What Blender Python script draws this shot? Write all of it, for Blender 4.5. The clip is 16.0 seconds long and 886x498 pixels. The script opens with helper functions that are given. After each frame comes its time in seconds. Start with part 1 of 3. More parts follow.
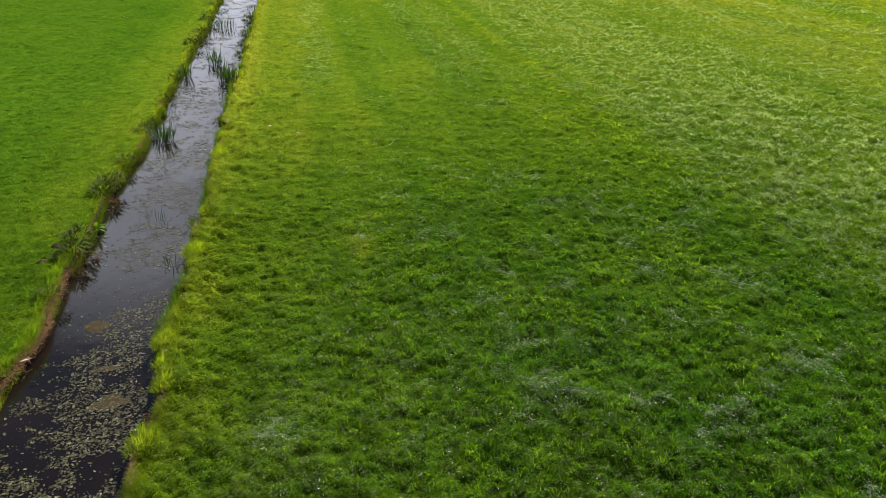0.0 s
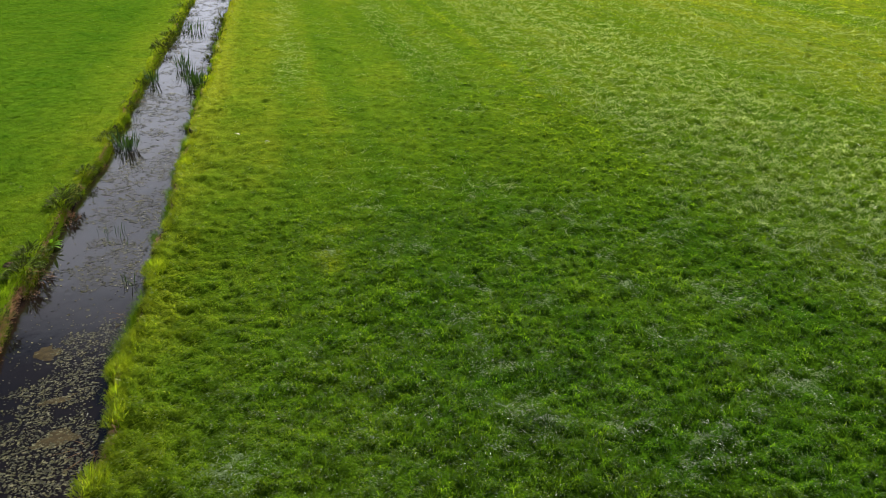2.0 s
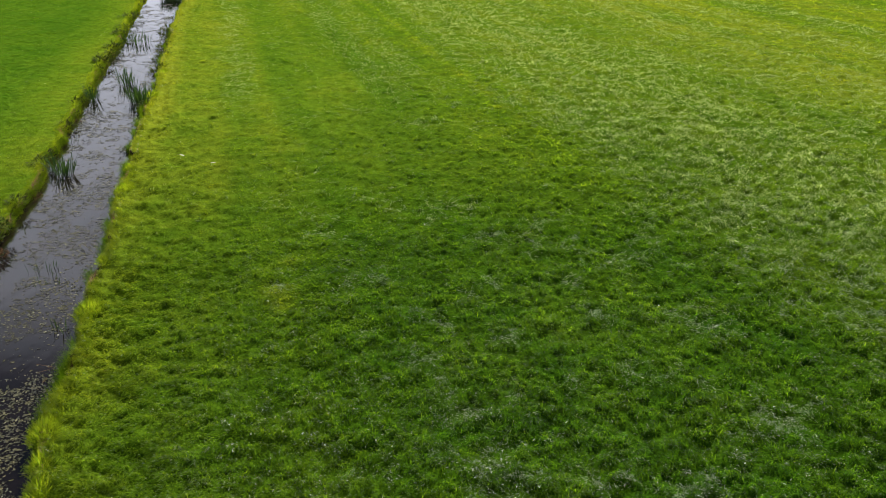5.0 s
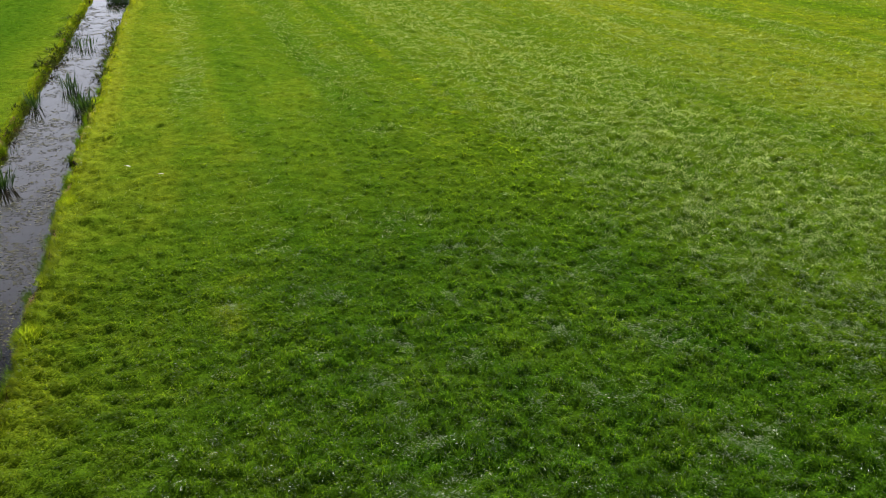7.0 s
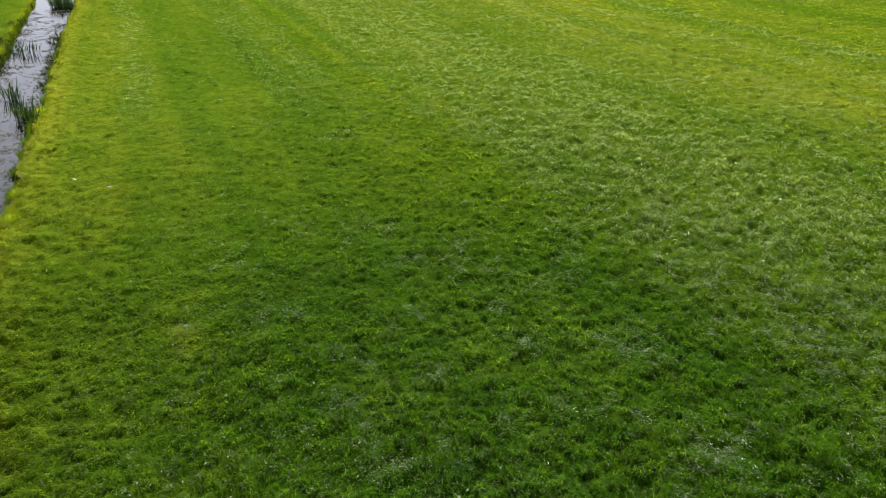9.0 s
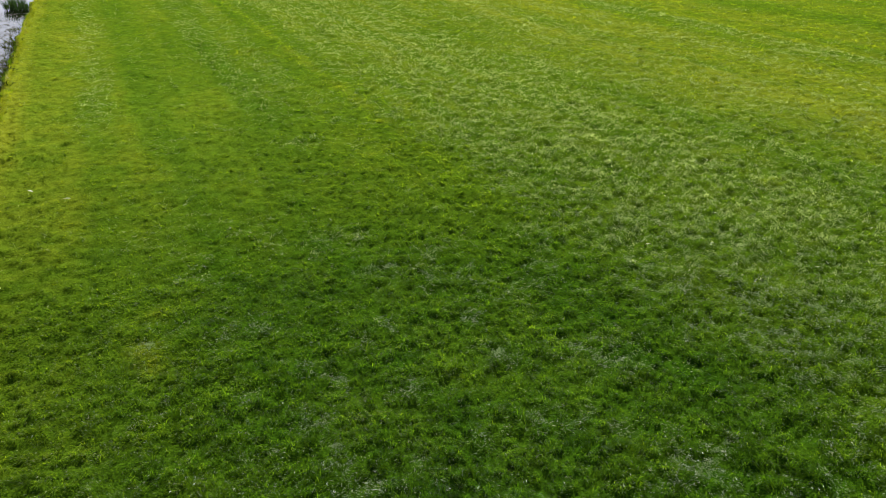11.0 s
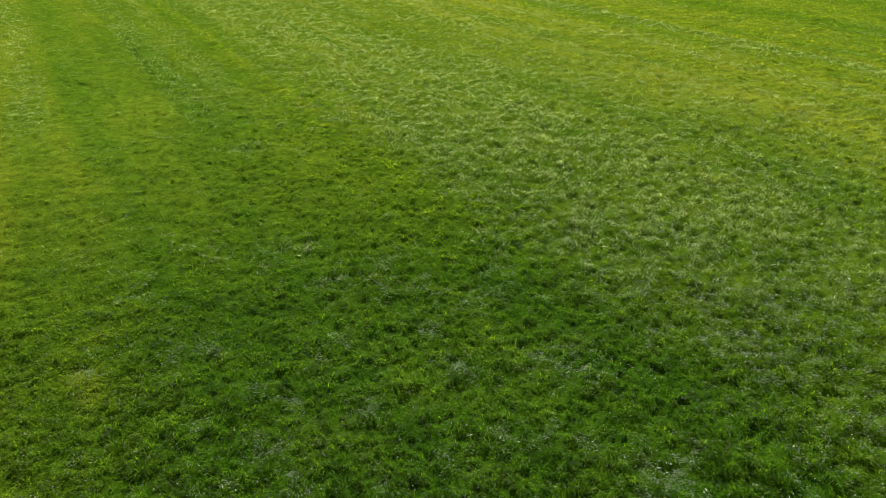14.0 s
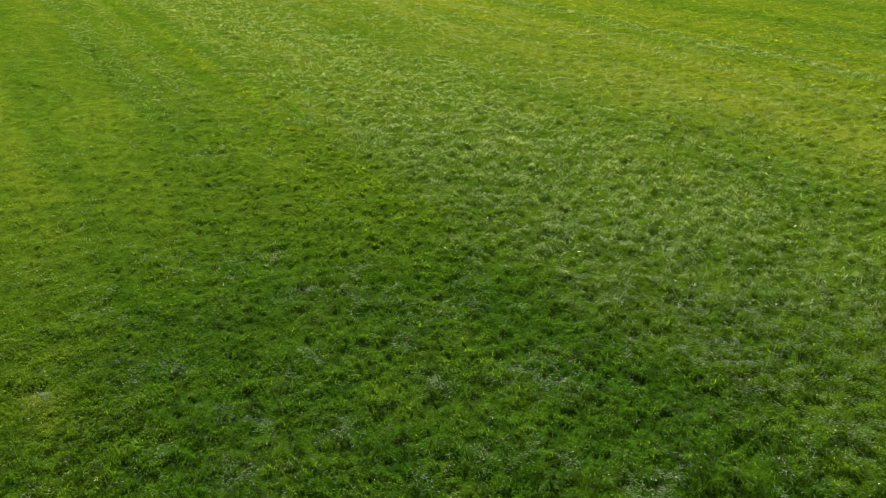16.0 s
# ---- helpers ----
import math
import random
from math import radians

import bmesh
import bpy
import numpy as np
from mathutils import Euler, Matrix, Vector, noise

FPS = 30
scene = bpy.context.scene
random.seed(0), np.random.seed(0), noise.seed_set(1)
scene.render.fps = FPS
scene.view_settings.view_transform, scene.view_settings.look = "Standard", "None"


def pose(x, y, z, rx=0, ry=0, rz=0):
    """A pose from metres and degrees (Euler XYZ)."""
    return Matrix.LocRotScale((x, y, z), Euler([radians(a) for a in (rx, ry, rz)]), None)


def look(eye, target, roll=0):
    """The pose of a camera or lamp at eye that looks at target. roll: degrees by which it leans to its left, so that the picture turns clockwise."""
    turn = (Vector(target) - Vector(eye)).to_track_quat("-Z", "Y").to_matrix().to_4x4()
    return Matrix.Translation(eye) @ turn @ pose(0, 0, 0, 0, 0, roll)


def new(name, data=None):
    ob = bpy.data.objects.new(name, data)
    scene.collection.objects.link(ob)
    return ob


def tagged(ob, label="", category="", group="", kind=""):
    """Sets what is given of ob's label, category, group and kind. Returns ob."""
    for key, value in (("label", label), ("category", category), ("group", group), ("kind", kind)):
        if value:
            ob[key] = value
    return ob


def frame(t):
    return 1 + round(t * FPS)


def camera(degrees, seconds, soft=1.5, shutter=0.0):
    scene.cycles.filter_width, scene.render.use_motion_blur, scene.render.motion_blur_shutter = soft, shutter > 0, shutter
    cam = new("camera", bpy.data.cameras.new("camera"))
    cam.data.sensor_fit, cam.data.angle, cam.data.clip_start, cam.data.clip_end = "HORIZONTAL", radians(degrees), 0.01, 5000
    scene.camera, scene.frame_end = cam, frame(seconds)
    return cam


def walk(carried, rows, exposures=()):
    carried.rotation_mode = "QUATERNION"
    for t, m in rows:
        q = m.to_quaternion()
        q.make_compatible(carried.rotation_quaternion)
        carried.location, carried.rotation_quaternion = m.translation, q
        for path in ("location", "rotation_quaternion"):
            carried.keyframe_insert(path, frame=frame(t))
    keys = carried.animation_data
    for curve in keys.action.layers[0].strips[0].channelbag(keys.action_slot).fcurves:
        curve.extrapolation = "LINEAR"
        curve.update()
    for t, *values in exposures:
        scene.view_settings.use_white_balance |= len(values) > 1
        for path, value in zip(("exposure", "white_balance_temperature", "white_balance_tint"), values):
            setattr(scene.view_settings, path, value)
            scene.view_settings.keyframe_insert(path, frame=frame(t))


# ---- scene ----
cam = camera(58.0, 16.0, soft=0.85)
EXPOSURE = [(0, 0.60), (3, 0.55), (6, 0.52), (13, 0.47), (16, 0.48)]
PATH = [
    (0, (-1.153, -7.729, 9.689), (-0.878, -5.93, 8.86), -0.2),
    (0.5, (-1.073, -7.488, 9.688), (-0.786, -5.691, 8.859), -0.2),
    (1, (-0.99, -7.237, 9.688), (-0.694, -5.441, 8.858), -0.2),
    (1.5, (-0.898, -6.988, 9.69), (-0.589, -5.195, 8.86), -0.1),
    (2, (-0.799, -6.753, 9.695), (-0.474, -4.963, 8.866), -0.1),
    (2.5, (-0.704, -6.541, 9.705), (-0.363, -4.753, 8.876), 0.0),
    (3, (-0.627, -6.332, 9.712), (-0.274, -4.547, 8.884), -0.0),
    (3.2, (-0.599, -6.237, 9.716), (-0.241, -4.452, 8.888), -0.1),
    (5.3, (-0.342, -5.099, 9.852), (0.089, -3.329, 9.026), -0.3),
    (5.5, (-0.32, -5.005, 9.857), (0.121, -3.239, 9.029), -0.1),
    (6, (-0.267, -4.807, 9.874), (0.2, -3.048, 9.046), -0.1),
    (6.5, (-0.218, -4.64, 9.899), (0.273, -2.887, 9.072), -0.1),
    (7, (-0.183, -4.499, 9.928), (0.334, -2.752, 9.101), -0.0),
    (7.5, (-0.152, -4.367, 9.959), (0.39, -2.628, 9.133), -0.1),
    (8, (-0.125, -4.234, 9.986), (0.441, -2.503, 9.159), -0.0),
    (8.5, (-0.099, -4.099, 10.007), (0.49, -2.376, 9.179), -0.0),
    (9, (-0.069, -3.967, 10.023), (0.545, -2.252, 9.196), -0.0),
    (11.5, (0.142, -3.315, 10.097), (0.844, -1.636, 9.267), -0.1),
    (12, (0.193, -3.19, 10.103), (0.915, -1.519, 9.273), -0.1),
    (12.5, (0.243, -3.086, 10.102), (0.984, -1.425, 9.271), -0.0),
    (13, (0.27, -2.997, 10.097), (1.031, -1.345, 9.265), -0.0),
    (13.5, (0.265, -2.894, 10.091), (1.045, -1.252, 9.258), -0.0),
    (14, (0.252, -2.743, 10.083), (1.051, -1.11, 9.25), -0.1),
    (14.5, (0.262, -2.568, 10.081), (1.078, -0.943, 9.248), -0.2),
    (15, (0.295, -2.398, 10.079), (1.129, -0.782, 9.246), -0.2),
    (15.5, (0.342, -2.238, 10.078), (1.196, -0.634, 9.243), 0.1),
    (16, (0.394, -2.078, 10.077), (1.267, -0.484, 9.24), 0.3),
]
walk(cam, [(t, look(eye, target, roll)) for t, eye, target, roll in PATH], EXPOSURE)

# ---- sky and sun ----
SUN_AZ, SUN_EL = radians(23), radians(39)      # clockwise from +y, above the horizon
world = bpy.data.worlds.new("sky")
scene.world = world
world.use_nodes = True
wn, wl = world.node_tree.nodes, world.node_tree.links
sky = wn.new("ShaderNodeTexSky")
sky.sky_type, sky.sun_disc = "NISHITA", False
sky.sun_elevation, sky.sun_rotation = SUN_EL, SUN_AZ
sky.dust_density = 0.7
# thin broken cloud, drawn on a flat layer overhead
wtc = wn.new("ShaderNodeTexCoord")
wsep = wn.new("ShaderNodeSeparateXYZ")
wl.new(wtc.outputs["Generated"], wsep.inputs[0])
wup = wn.new("ShaderNodeMath")
wup.operation = "ADD"
wup.inputs[1].default_value = 0.14
wl.new(wsep.outputs[2], wup.inputs[0])
wdiv = wn.new("ShaderNodeVectorMath")
wdiv.operation = "DIVIDE"
wl.new(wtc.outputs["Generated"], wdiv.inputs[0])
wl.new(wup.outputs[0], wdiv.inputs[1])
wnoise = wn.new("ShaderNodeTexNoise")
wnoise.inputs["Scale"].default_value, wnoise.inputs["Detail"].default_value = 1.1, 6.0
wl.new(wdiv.outputs[0], wnoise.inputs["Vector"])
wramp = wn.new("ShaderNodeValToRGB")
wramp.color_ramp.elements[0].position, wramp.color_ramp.elements[1].position = 0.42, 0.66
wlow = wn.new("ShaderNodeMath")
wlow.operation = "MULTIPLY_ADD"
wlow.inputs[1].default_value, wlow.inputs[2].default_value = -1.62, 0.60
wl.new(wsep.outputs[2], wlow.inputs[0])
wsum = wn.new("ShaderNodeMath")
wl.new(wnoise.outputs[0], wsum.inputs[0])
wl.new(wlow.outputs[0], wsum.inputs[1])
wl.new(wsum.outputs[0], wramp.inputs[0])
wmix = wn.new("ShaderNodeMix")
wmix.data_type = "RGBA"
wl.new(wramp.outputs[0], wmix.inputs[0])
wl.new(sky.outputs[0], wmix.inputs[6])
wmix.inputs[7].default_value = (22.5, 23.5, 27.0, 1)
wl.new(wmix.outputs[2], wn["Background"].inputs[0])
wn["Background"].inputs[1].default_value = 0.038
sun = new("sun", bpy.data.lights.new("sun", "SUN"))
sun.data.energy, sun.data.angle, sun.data.color = 5.0, radians(0.6), (1.0, 0.94, 0.82)
SUN_WAY = Vector((math.sin(SUN_AZ) * math.cos(SUN_EL), math.cos(SUN_AZ) * math.cos(SUN_EL), math.sin(SUN_EL)))
sun.matrix_world = look(SUN_WAY * 60, (0, 0, 0))


# ---- materials ----
def material(name):
    m = bpy.data.materials.new(name)
    m.use_nodes = True
    m.node_tree.nodes.clear()
    return m, m.node_tree.nodes, m.node_tree.links


def node(nt, kind, **values):
    n = nt.new(kind)
    for key, v in values.items():
        n.inputs[key.replace("_", " ")].default_value = v
    return n


def mix_colour(nodes, links, factor, a, b, mode="MIX"):
    n = nodes.new("ShaderNodeMix")
    n.data_type, n.blend_type = "RGBA", mode
    for i, v in ((0, factor), (6, a), (7, b)):
        if isinstance(v, bpy.types.NodeSocket):
            links.new(v, n.inputs[i])
        elif isinstance(v, (int, float)):
            n.inputs[i].default_value = v
        else:
            n.inputs[i].default_value = (*v, 1)
    return n.outputs[2]


def noise_at(nodes, links, scale, detail=3.0, coords="Object", stretch=(1, 1, 1)):
    tc = nodes.new("ShaderNodeTexCoord")
    mp = nodes.new("ShaderNodeMapping")
    mp.inputs["Scale"].default_value = stretch
    links.new(tc.outputs[coords], mp.inputs[0])
    n = node(nodes, "ShaderNodeTexNoise", Scale=scale, Detail=detail)
    links.new(mp.outputs[0], n.inputs["Vector"])
    return n.outputs[0]


def ramp(nodes, links, fac, stops):
    r = nodes.new("ShaderNodeValToRGB")
    el = r.color_ramp.elements
    while len(el) < len(stops):
        el.new(0.5)
    for e, (p, c) in zip(el, stops):
        e.position, e.color = p, (*c, 1)
    links.new(fac, r.inputs[0])
    return r.outputs[0]


def leaf_shader(nodes, links, colour, through_colour, rough=0.35, thin=0.45, ior=1.42, wax=0.08):
    """A thin leaf: light scatters off it and through it, with a waxy gloss on top."""
    d = nodes.new("ShaderNodeBsdfDiffuse")
    tr = nodes.new("ShaderNodeBsdfTranslucent")
    g = node(nodes, "ShaderNodeBsdfGlossy", Roughness=rough)
    fr = node(nodes, "ShaderNodeFresnel", IOR=ior)
    links.new(colour, d.inputs[0])
    links.new(through_colour, tr.inputs[0])
    m1, m2 = node(nodes, "ShaderNodeMixShader", Fac=thin), nodes.new("ShaderNodeMixShader")
    links.new(d.outputs[0], m1.inputs[1])
    links.new(tr.outputs[0], m1.inputs[2])
    sheen = nodes.new("ShaderNodeMath")
    sheen.operation = "MULTIPLY"
    sheen.inputs[1].default_value = 0.0 if not isinstance(wax, float) else wax
    links.new(fr.outputs[0], sheen.inputs[0])
    if not isinstance(wax, float):
        links.new(wax, sheen.inputs[1])
    links.new(sheen.outputs[0], m2.inputs[0])
    links.new(m1.outputs[0], m2.inputs[1])
    links.new(g.outputs[0], m2.inputs[2])
    out = nodes.new("ShaderNodeOutputMaterial")
    links.new(m2.outputs[0], out.inputs[0])


def sward_hue(n, l):
    """The sward's tint and the hue that it gives: deep green to yellow-green."""
    at = n.new("ShaderNodeAttribute")
    at.attribute_name = "tint"
    sep = n.new("ShaderNodeSeparateColor")
    l.new(at.outputs["Color"], sep.inputs[0])
    return at, sep, ramp(n, l, sep.outputs[0], [(0.0, GRASS_DEEP), (0.5, GRASS_MID), (1.0, GRASS_YELLOW)])


def grass_material():
    """Blade colour by the sward's own tint: red is how yellow, green a random tone with painted shade and glints, alpha
    how waxy.
    """
    m, n, l = material("meadow_grass")
    at, sep, hue = sward_hue(n, l)
    tone = ramp(n, l, sep.outputs[1], [(0.0, (0.42, 0.48, 0.36)), (0.6, (1, 1, 1)), (1.0, (1.7, 1.6, 1.3))])
    c = mix_colour(n, l, 1.0, hue, tone, "MULTIPLY")
    # top of the tone range: sun glints painted as pale leaf colour
    glint = ramp(n, l, sep.outputs[1], [(0.97, (0, 0, 0)), (0.99, (1, 1, 1))])
    c = mix_colour(n, l, glint, c, GLINT_LEAF)
    t = mix_colour(n, l, 1.0, c, (1.75, 1.6, 0.7), "MULTIPLY")
    leaf_shader(n, l, c, t, GRASS_ROUGH, 0.72, 1.4, at.outputs["Alpha"])
    return m


GRASS_DEEP, GRASS_MID, GRASS_YELLOW = (0.053, 0.142, 0.009), (0.119, 0.207, 0.014), (0.245, 0.296, 0.024)
GRASS_ROUGH = 0.24
GLINT_LEAF = (0.27, 0.36, 0.21)      # glints on upturned leaf ends, painted as a pale colour


def plant_material(name, low, high, rough=0.35, thin=0.35, scale=9.0, wax=0.03):
    m, n, l = material(name)
    info = n.new("ShaderNodeObjectInfo")
    nz = noise_at(n, l, scale)
    c = mix_colour(n, l, nz, low, high)
    tone = ramp(n, l, info.outputs["Random"], [(0.0, (0.75, 0.8, 0.7)), (1.0, (1.2, 1.15, 1.0))])
    c = mix_colour(n, l, 1.0, c, tone, "MULTIPLY")
    t = mix_colour(n, l, 1.0, c, (1.4, 1.3, 0.5), "MULTIPLY")
    leaf_shader(n, l, c, t, rough, thin, 1.42, wax)
    return m


def solid_material(name, stops, scale, rough=0.85, bump=0.3, fine=60.0, coords="Object", gloss=0.05):
    """An opaque surface with stains at one scale, grain and relief at a finer one."""
    m, n, l = material(name)
    b = node(n, "ShaderNodeBsdfPrincipled", Roughness=rough)
    b.inputs["Specular IOR Level"].default_value = gloss
    c = ramp(n, l, noise_at(n, l, scale, 5.0, coords), stops)
    grain = noise_at(n, l, fine, 4.0, coords)
    c = mix_colour(n, l, 0.5, c, ramp(n, l, grain, [(0.25, (0.45, 0.45, 0.45)), (0.75, (1.3, 1.3, 1.3))]), "MULTIPLY")
    l.new(c, b.inputs["Base Color"])
    bp = node(n, "ShaderNodeBump", Strength=bump, Distance=0.03)
    l.new(grain, bp.inputs["Height"])
    l.new(bp.outputs[0], b.inputs["Normal"])
    out = n.new("ShaderNodeOutputMaterial")
    l.new(b.outputs[0], out.inputs[0])
    return m


def thatch_material():
    """The mat of old and short grass between the blades: matt, patchy green, with shade painted in near and sunlit tone
    far off.
    """
    m, n, l = material("grass_thatch")
    d = n.new("ShaderNodeBsdfDiffuse")
    at, sep, c = sward_hue(n, l)
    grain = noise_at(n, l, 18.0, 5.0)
    # near thatch carries the shade between blades, far thatch the backlit blades' brightness
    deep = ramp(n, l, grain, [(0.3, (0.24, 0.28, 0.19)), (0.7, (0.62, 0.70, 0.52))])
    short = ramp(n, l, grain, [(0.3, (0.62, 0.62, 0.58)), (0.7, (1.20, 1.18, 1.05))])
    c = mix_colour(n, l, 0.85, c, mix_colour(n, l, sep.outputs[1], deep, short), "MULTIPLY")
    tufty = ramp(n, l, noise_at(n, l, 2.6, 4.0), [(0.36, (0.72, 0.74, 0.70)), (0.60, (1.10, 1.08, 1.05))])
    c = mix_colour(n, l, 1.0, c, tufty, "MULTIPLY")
    l.new(c, d.inputs[0])
    bp = node(n, "ShaderNodeBump", Strength=0.9, Distance=0.06)
    l.new(grain, bp.inputs["Height"])
    l.new(bp.outputs[0], d.inputs["Normal"])
    out = n.new("ShaderNodeOutputMaterial")
    l.new(d.outputs[0], out.inputs[0])
    return m


def pad_material():
    """Floating leaves: some fresh and grey-green, some sunk and brown, each its own tone."""
    m, n, l = material("floating_leaf")
    geo = n.new("ShaderNodeNewGeometry")
    info = n.new("ShaderNodeObjectInfo")
    add = n.new("ShaderNodeMath")
    wrap = n.new("ShaderNodeMath")
    wrap.operation = "FRACT"
    l.new(geo.outputs["Random Per Island"], add.inputs[0])
    l.new(info.outputs["Random"], add.inputs[1])
    l.new(add.outputs[0], wrap.inputs[0])
    c = ramp(n, l, wrap.outputs[0], [(0.0, (0.022, 0.019, 0.012)), (0.35, (0.048, 0.050, 0.024)), (0.75, (0.098, 0.096, 0.040)), (1.0, (0.24, 0.23, 0.125))])
    c = mix_colour(n, l, 0.7, c, ramp(n, l, noise_at(n, l, 30.0), [(0.3, (0.55, 0.5, 0.45)), (0.7, (1.1, 1.1, 1.1))]), "MULTIPLY")
    leaf_shader(n, l, c, c, 0.3, 0.1, 1.42, 0.8)
    return m


def water_material():
    """Murky, peaty ditch water: dark below a mirror surface with faint ripples."""
    m, n, l = material("ditch_water")
    b = node(n, "ShaderNodeBsdfPrincipled", Roughness=0.06, IOR=1.333)
    murk = noise_at(n, l, 0.5, 4.0)
    l.new(ramp(n, l, murk, [(0.3, (0.005, 0.0038, 0.0040)), (0.7, (0.012, 0.0085, 0.0078))]), b.inputs["Base Color"])
    rip = node(n, "ShaderNodeBump", Strength=0.18, Distance=0.02)
    l.new(noise_at(n, l, 3.0, 3.0, "Object", (1, 0.6, 1)), rip.inputs["Height"])
    l.new(rip.outputs[0], b.inputs["Normal"])
    out = n.new("ShaderNodeOutputMaterial")
    l.new(b.outputs[0], out.inputs[0])
    return m


GRASS = grass_material()
THATCH = thatch_material()
SOIL = solid_material("peat_soil", [(0.3, (0.012, 0.007, 0.004)), (0.6, (0.045, 0.022, 0.011)), (0.8, (0.13, 0.066, 0.034))], 7.0, 0.9, 1.0, 16.0)
CRUMBLED = solid_material("crumbled_soil", [(0.3, (0.05, 0.032, 0.020)), (0.7, (0.17, 0.115, 0.075))], 9.0, 0.95, 0.8, 40.0)
WATER = water_material()
REED = plant_material("reed_leaf", (0.026, 0.066, 0.024), (0.055, 0.108, 0.036), 0.5, 0.25, 4.0)
BRIGHT = plant_material("tussock_leaf", (0.14, 0.25, 0.010), (0.22, 0.33, 0.016), 0.6, 0.5, 12.0)
DULL = plant_material("rough_bank_leaf", (0.026, 0.048, 0.008), (0.082, 0.102, 0.018), 0.6, 0.25, 14.0, 0.01)
DOCK = plant_material("dock_leaf", (0.10, 0.24, 0.02), (0.16, 0.30, 0.03), 0.5, 0.45, 6.0, 0.01)
DEAD = plant_material("dead_stem", (0.10, 0.045, 0.020), (0.22, 0.13, 0.07), 0.7, 0.1, 18.0)
BLEACHED = plant_material("bleached_grass", (0.12, 0.062, 0.036), (0.40, 0.25, 0.16), 0.7, 0.25, 14.0)
RUST = plant_material("rusty_leaf", (0.07, 0.034, 0.018), (0.22, 0.12, 0.06), 0.6, 0.3, 12.0)
PAD = pad_material()
ALGAE = solid_material("algae_mat", [(0.3, (0.024, 0.018, 0.009)), (0.7, (0.080, 0.060, 0.026))], 6.0, 0.6, 0.3, 40.0)
FEATHER = solid_material("white_vane", [(0.2, (0.7, 0.7, 0.66)), (0.8, (0.85, 0.85, 0.82))], 20.0, 0.6, 0.1, 90.0)
QUILL = solid_material("quill_horn", [(0.2, (0.6, 0.55, 0.42)), (0.8, (0.7, 0.65, 0.5))], 20.0, 0.4, 0.1, 90.0)


# ---- land forms ----
def lattice(ix, iy, seed):
    h = (ix.astype(np.int64) * 374761393 + iy.astype(np.int64) * 668265263 + seed * 974634777) & 0x7FFFFFFF
    h = ((h ^ (h >> 13)) * 1274126177) & 0x7FFFFFFF
    return ((h ^ (h >> 16)) & 0xFFFF) / 65535.0


def field_noise(x, y, size, seed):
    """Smooth noise from 0 to 1 whose lumps are about size metres across."""
    u, v = np.asarray(x, float) / size, np.asarray(y, float) / size
    iu, iv = np.floor(u), np.floor(v)
    fu, fv = u - iu, v - iv
    fu, fv = fu * fu * (3 - 2 * fu), fv * fv * (3 - 2 * fv)
    a, b = lattice(iu, iv, seed), lattice(iu + 1, iv, seed)
    c, d = lattice(iu, iv + 1, seed), lattice(iu + 1, iv + 1, seed)
    return (a * (1 - fu) + b * fu) * (1 - fv) + (c * (1 - fu) + d * fu) * fv


def band(v, lo, hi, soft):
    """1 between lo and hi, falling to 0 over soft metres outside."""
    return np.clip((v - lo) / soft + 1, 0, 1) * np.clip((hi - v) / soft + 1, 0, 1)


WATER_Z = -0.29


def left_edge(y):
    return -8.1 - 0.0275 * y + 0.34 * (field_noise(y, 0 * y, 2.6, 11) - 0.5) + 0.22 * (field_noise(y, 0 * y, 0.7, 12) - 0.5)


def right_edge(y):
    return -4.84 - 0.0222 * y + 0.010 * np.clip(y - 35, 0, 60) + 0.30 * (field_noise(y, 0 * y, 2.3, 13) - 0.5) + 0.26 * (field_noise(y, 0 * y, 0.8, 14) - 0.5)


def lodged(x, y):
    """How far the sward lies flat: a broad strip along the field, a few wheel-wide swaths and scattered tufts."""
    xs = x + 0.021 * y + 1.0 * (field_noise(x, y, 2.5, 21) - 0.5)
    strip = band(xs, 14.4, 21.5, 2.6) * (0.42 + 0.50 * np.clip((field_noise(x, y, 0.55, 22) - 0.3) / 0.25, 0, 1)) + (0.16 + 0.46 * field_noise(x, y, 0.9, 26)) * band(xs, 21, 33, 5)
    strip = strip * (0.55 + 0.45 * np.clip((y - 8) / 8, 0, 1))
    swath = 1.0 * band(xs, 43.4, 44.9, 0.6) + 0.8 * band(xs, 37.8, 39.0, 0.7) + 0.35 * band(xs, 33.2, 33.8, 0.6)
    swath = swath + (0.6 * band(xs, -0.8, 0.2, 0.6) + 0.5 * band(xs, 6.8, 8.0, 0.7) + 0.5 * band(xs, 9.4, 10.2, 0.6)) * band(y, 42, 80, 10)
    spots = 0
    for sx, sy, r in LODGED_SPOTS:
        spots = spots + (0.30 + 0.9 * field_noise(x, y, 0.3, 28)) * np.exp(-((x - sx) ** 2 + (y - sy) ** 2) / (r * r))
    scatter = 0.42 * np.clip((0.5 * field_noise(x, y, 1.3, 23) + 0.5 * field_noise(x, y, 0.36, 27) - 0.62) / 0.12, 0, 1) * band(xs, 3.0, 60.0, 4.0)
    rows = 0.85 * np.clip((field_noise(x + 0.02 * y, y / 12, 0.8, 24) - 0.66) / 0.12, 0, 1) * band(xs, 22.0, 90.0, 4.0) * field_noise(x, y, 1.2, 25)
    return np.clip(strip + swath + spots + scatter + rows, 0, 1)


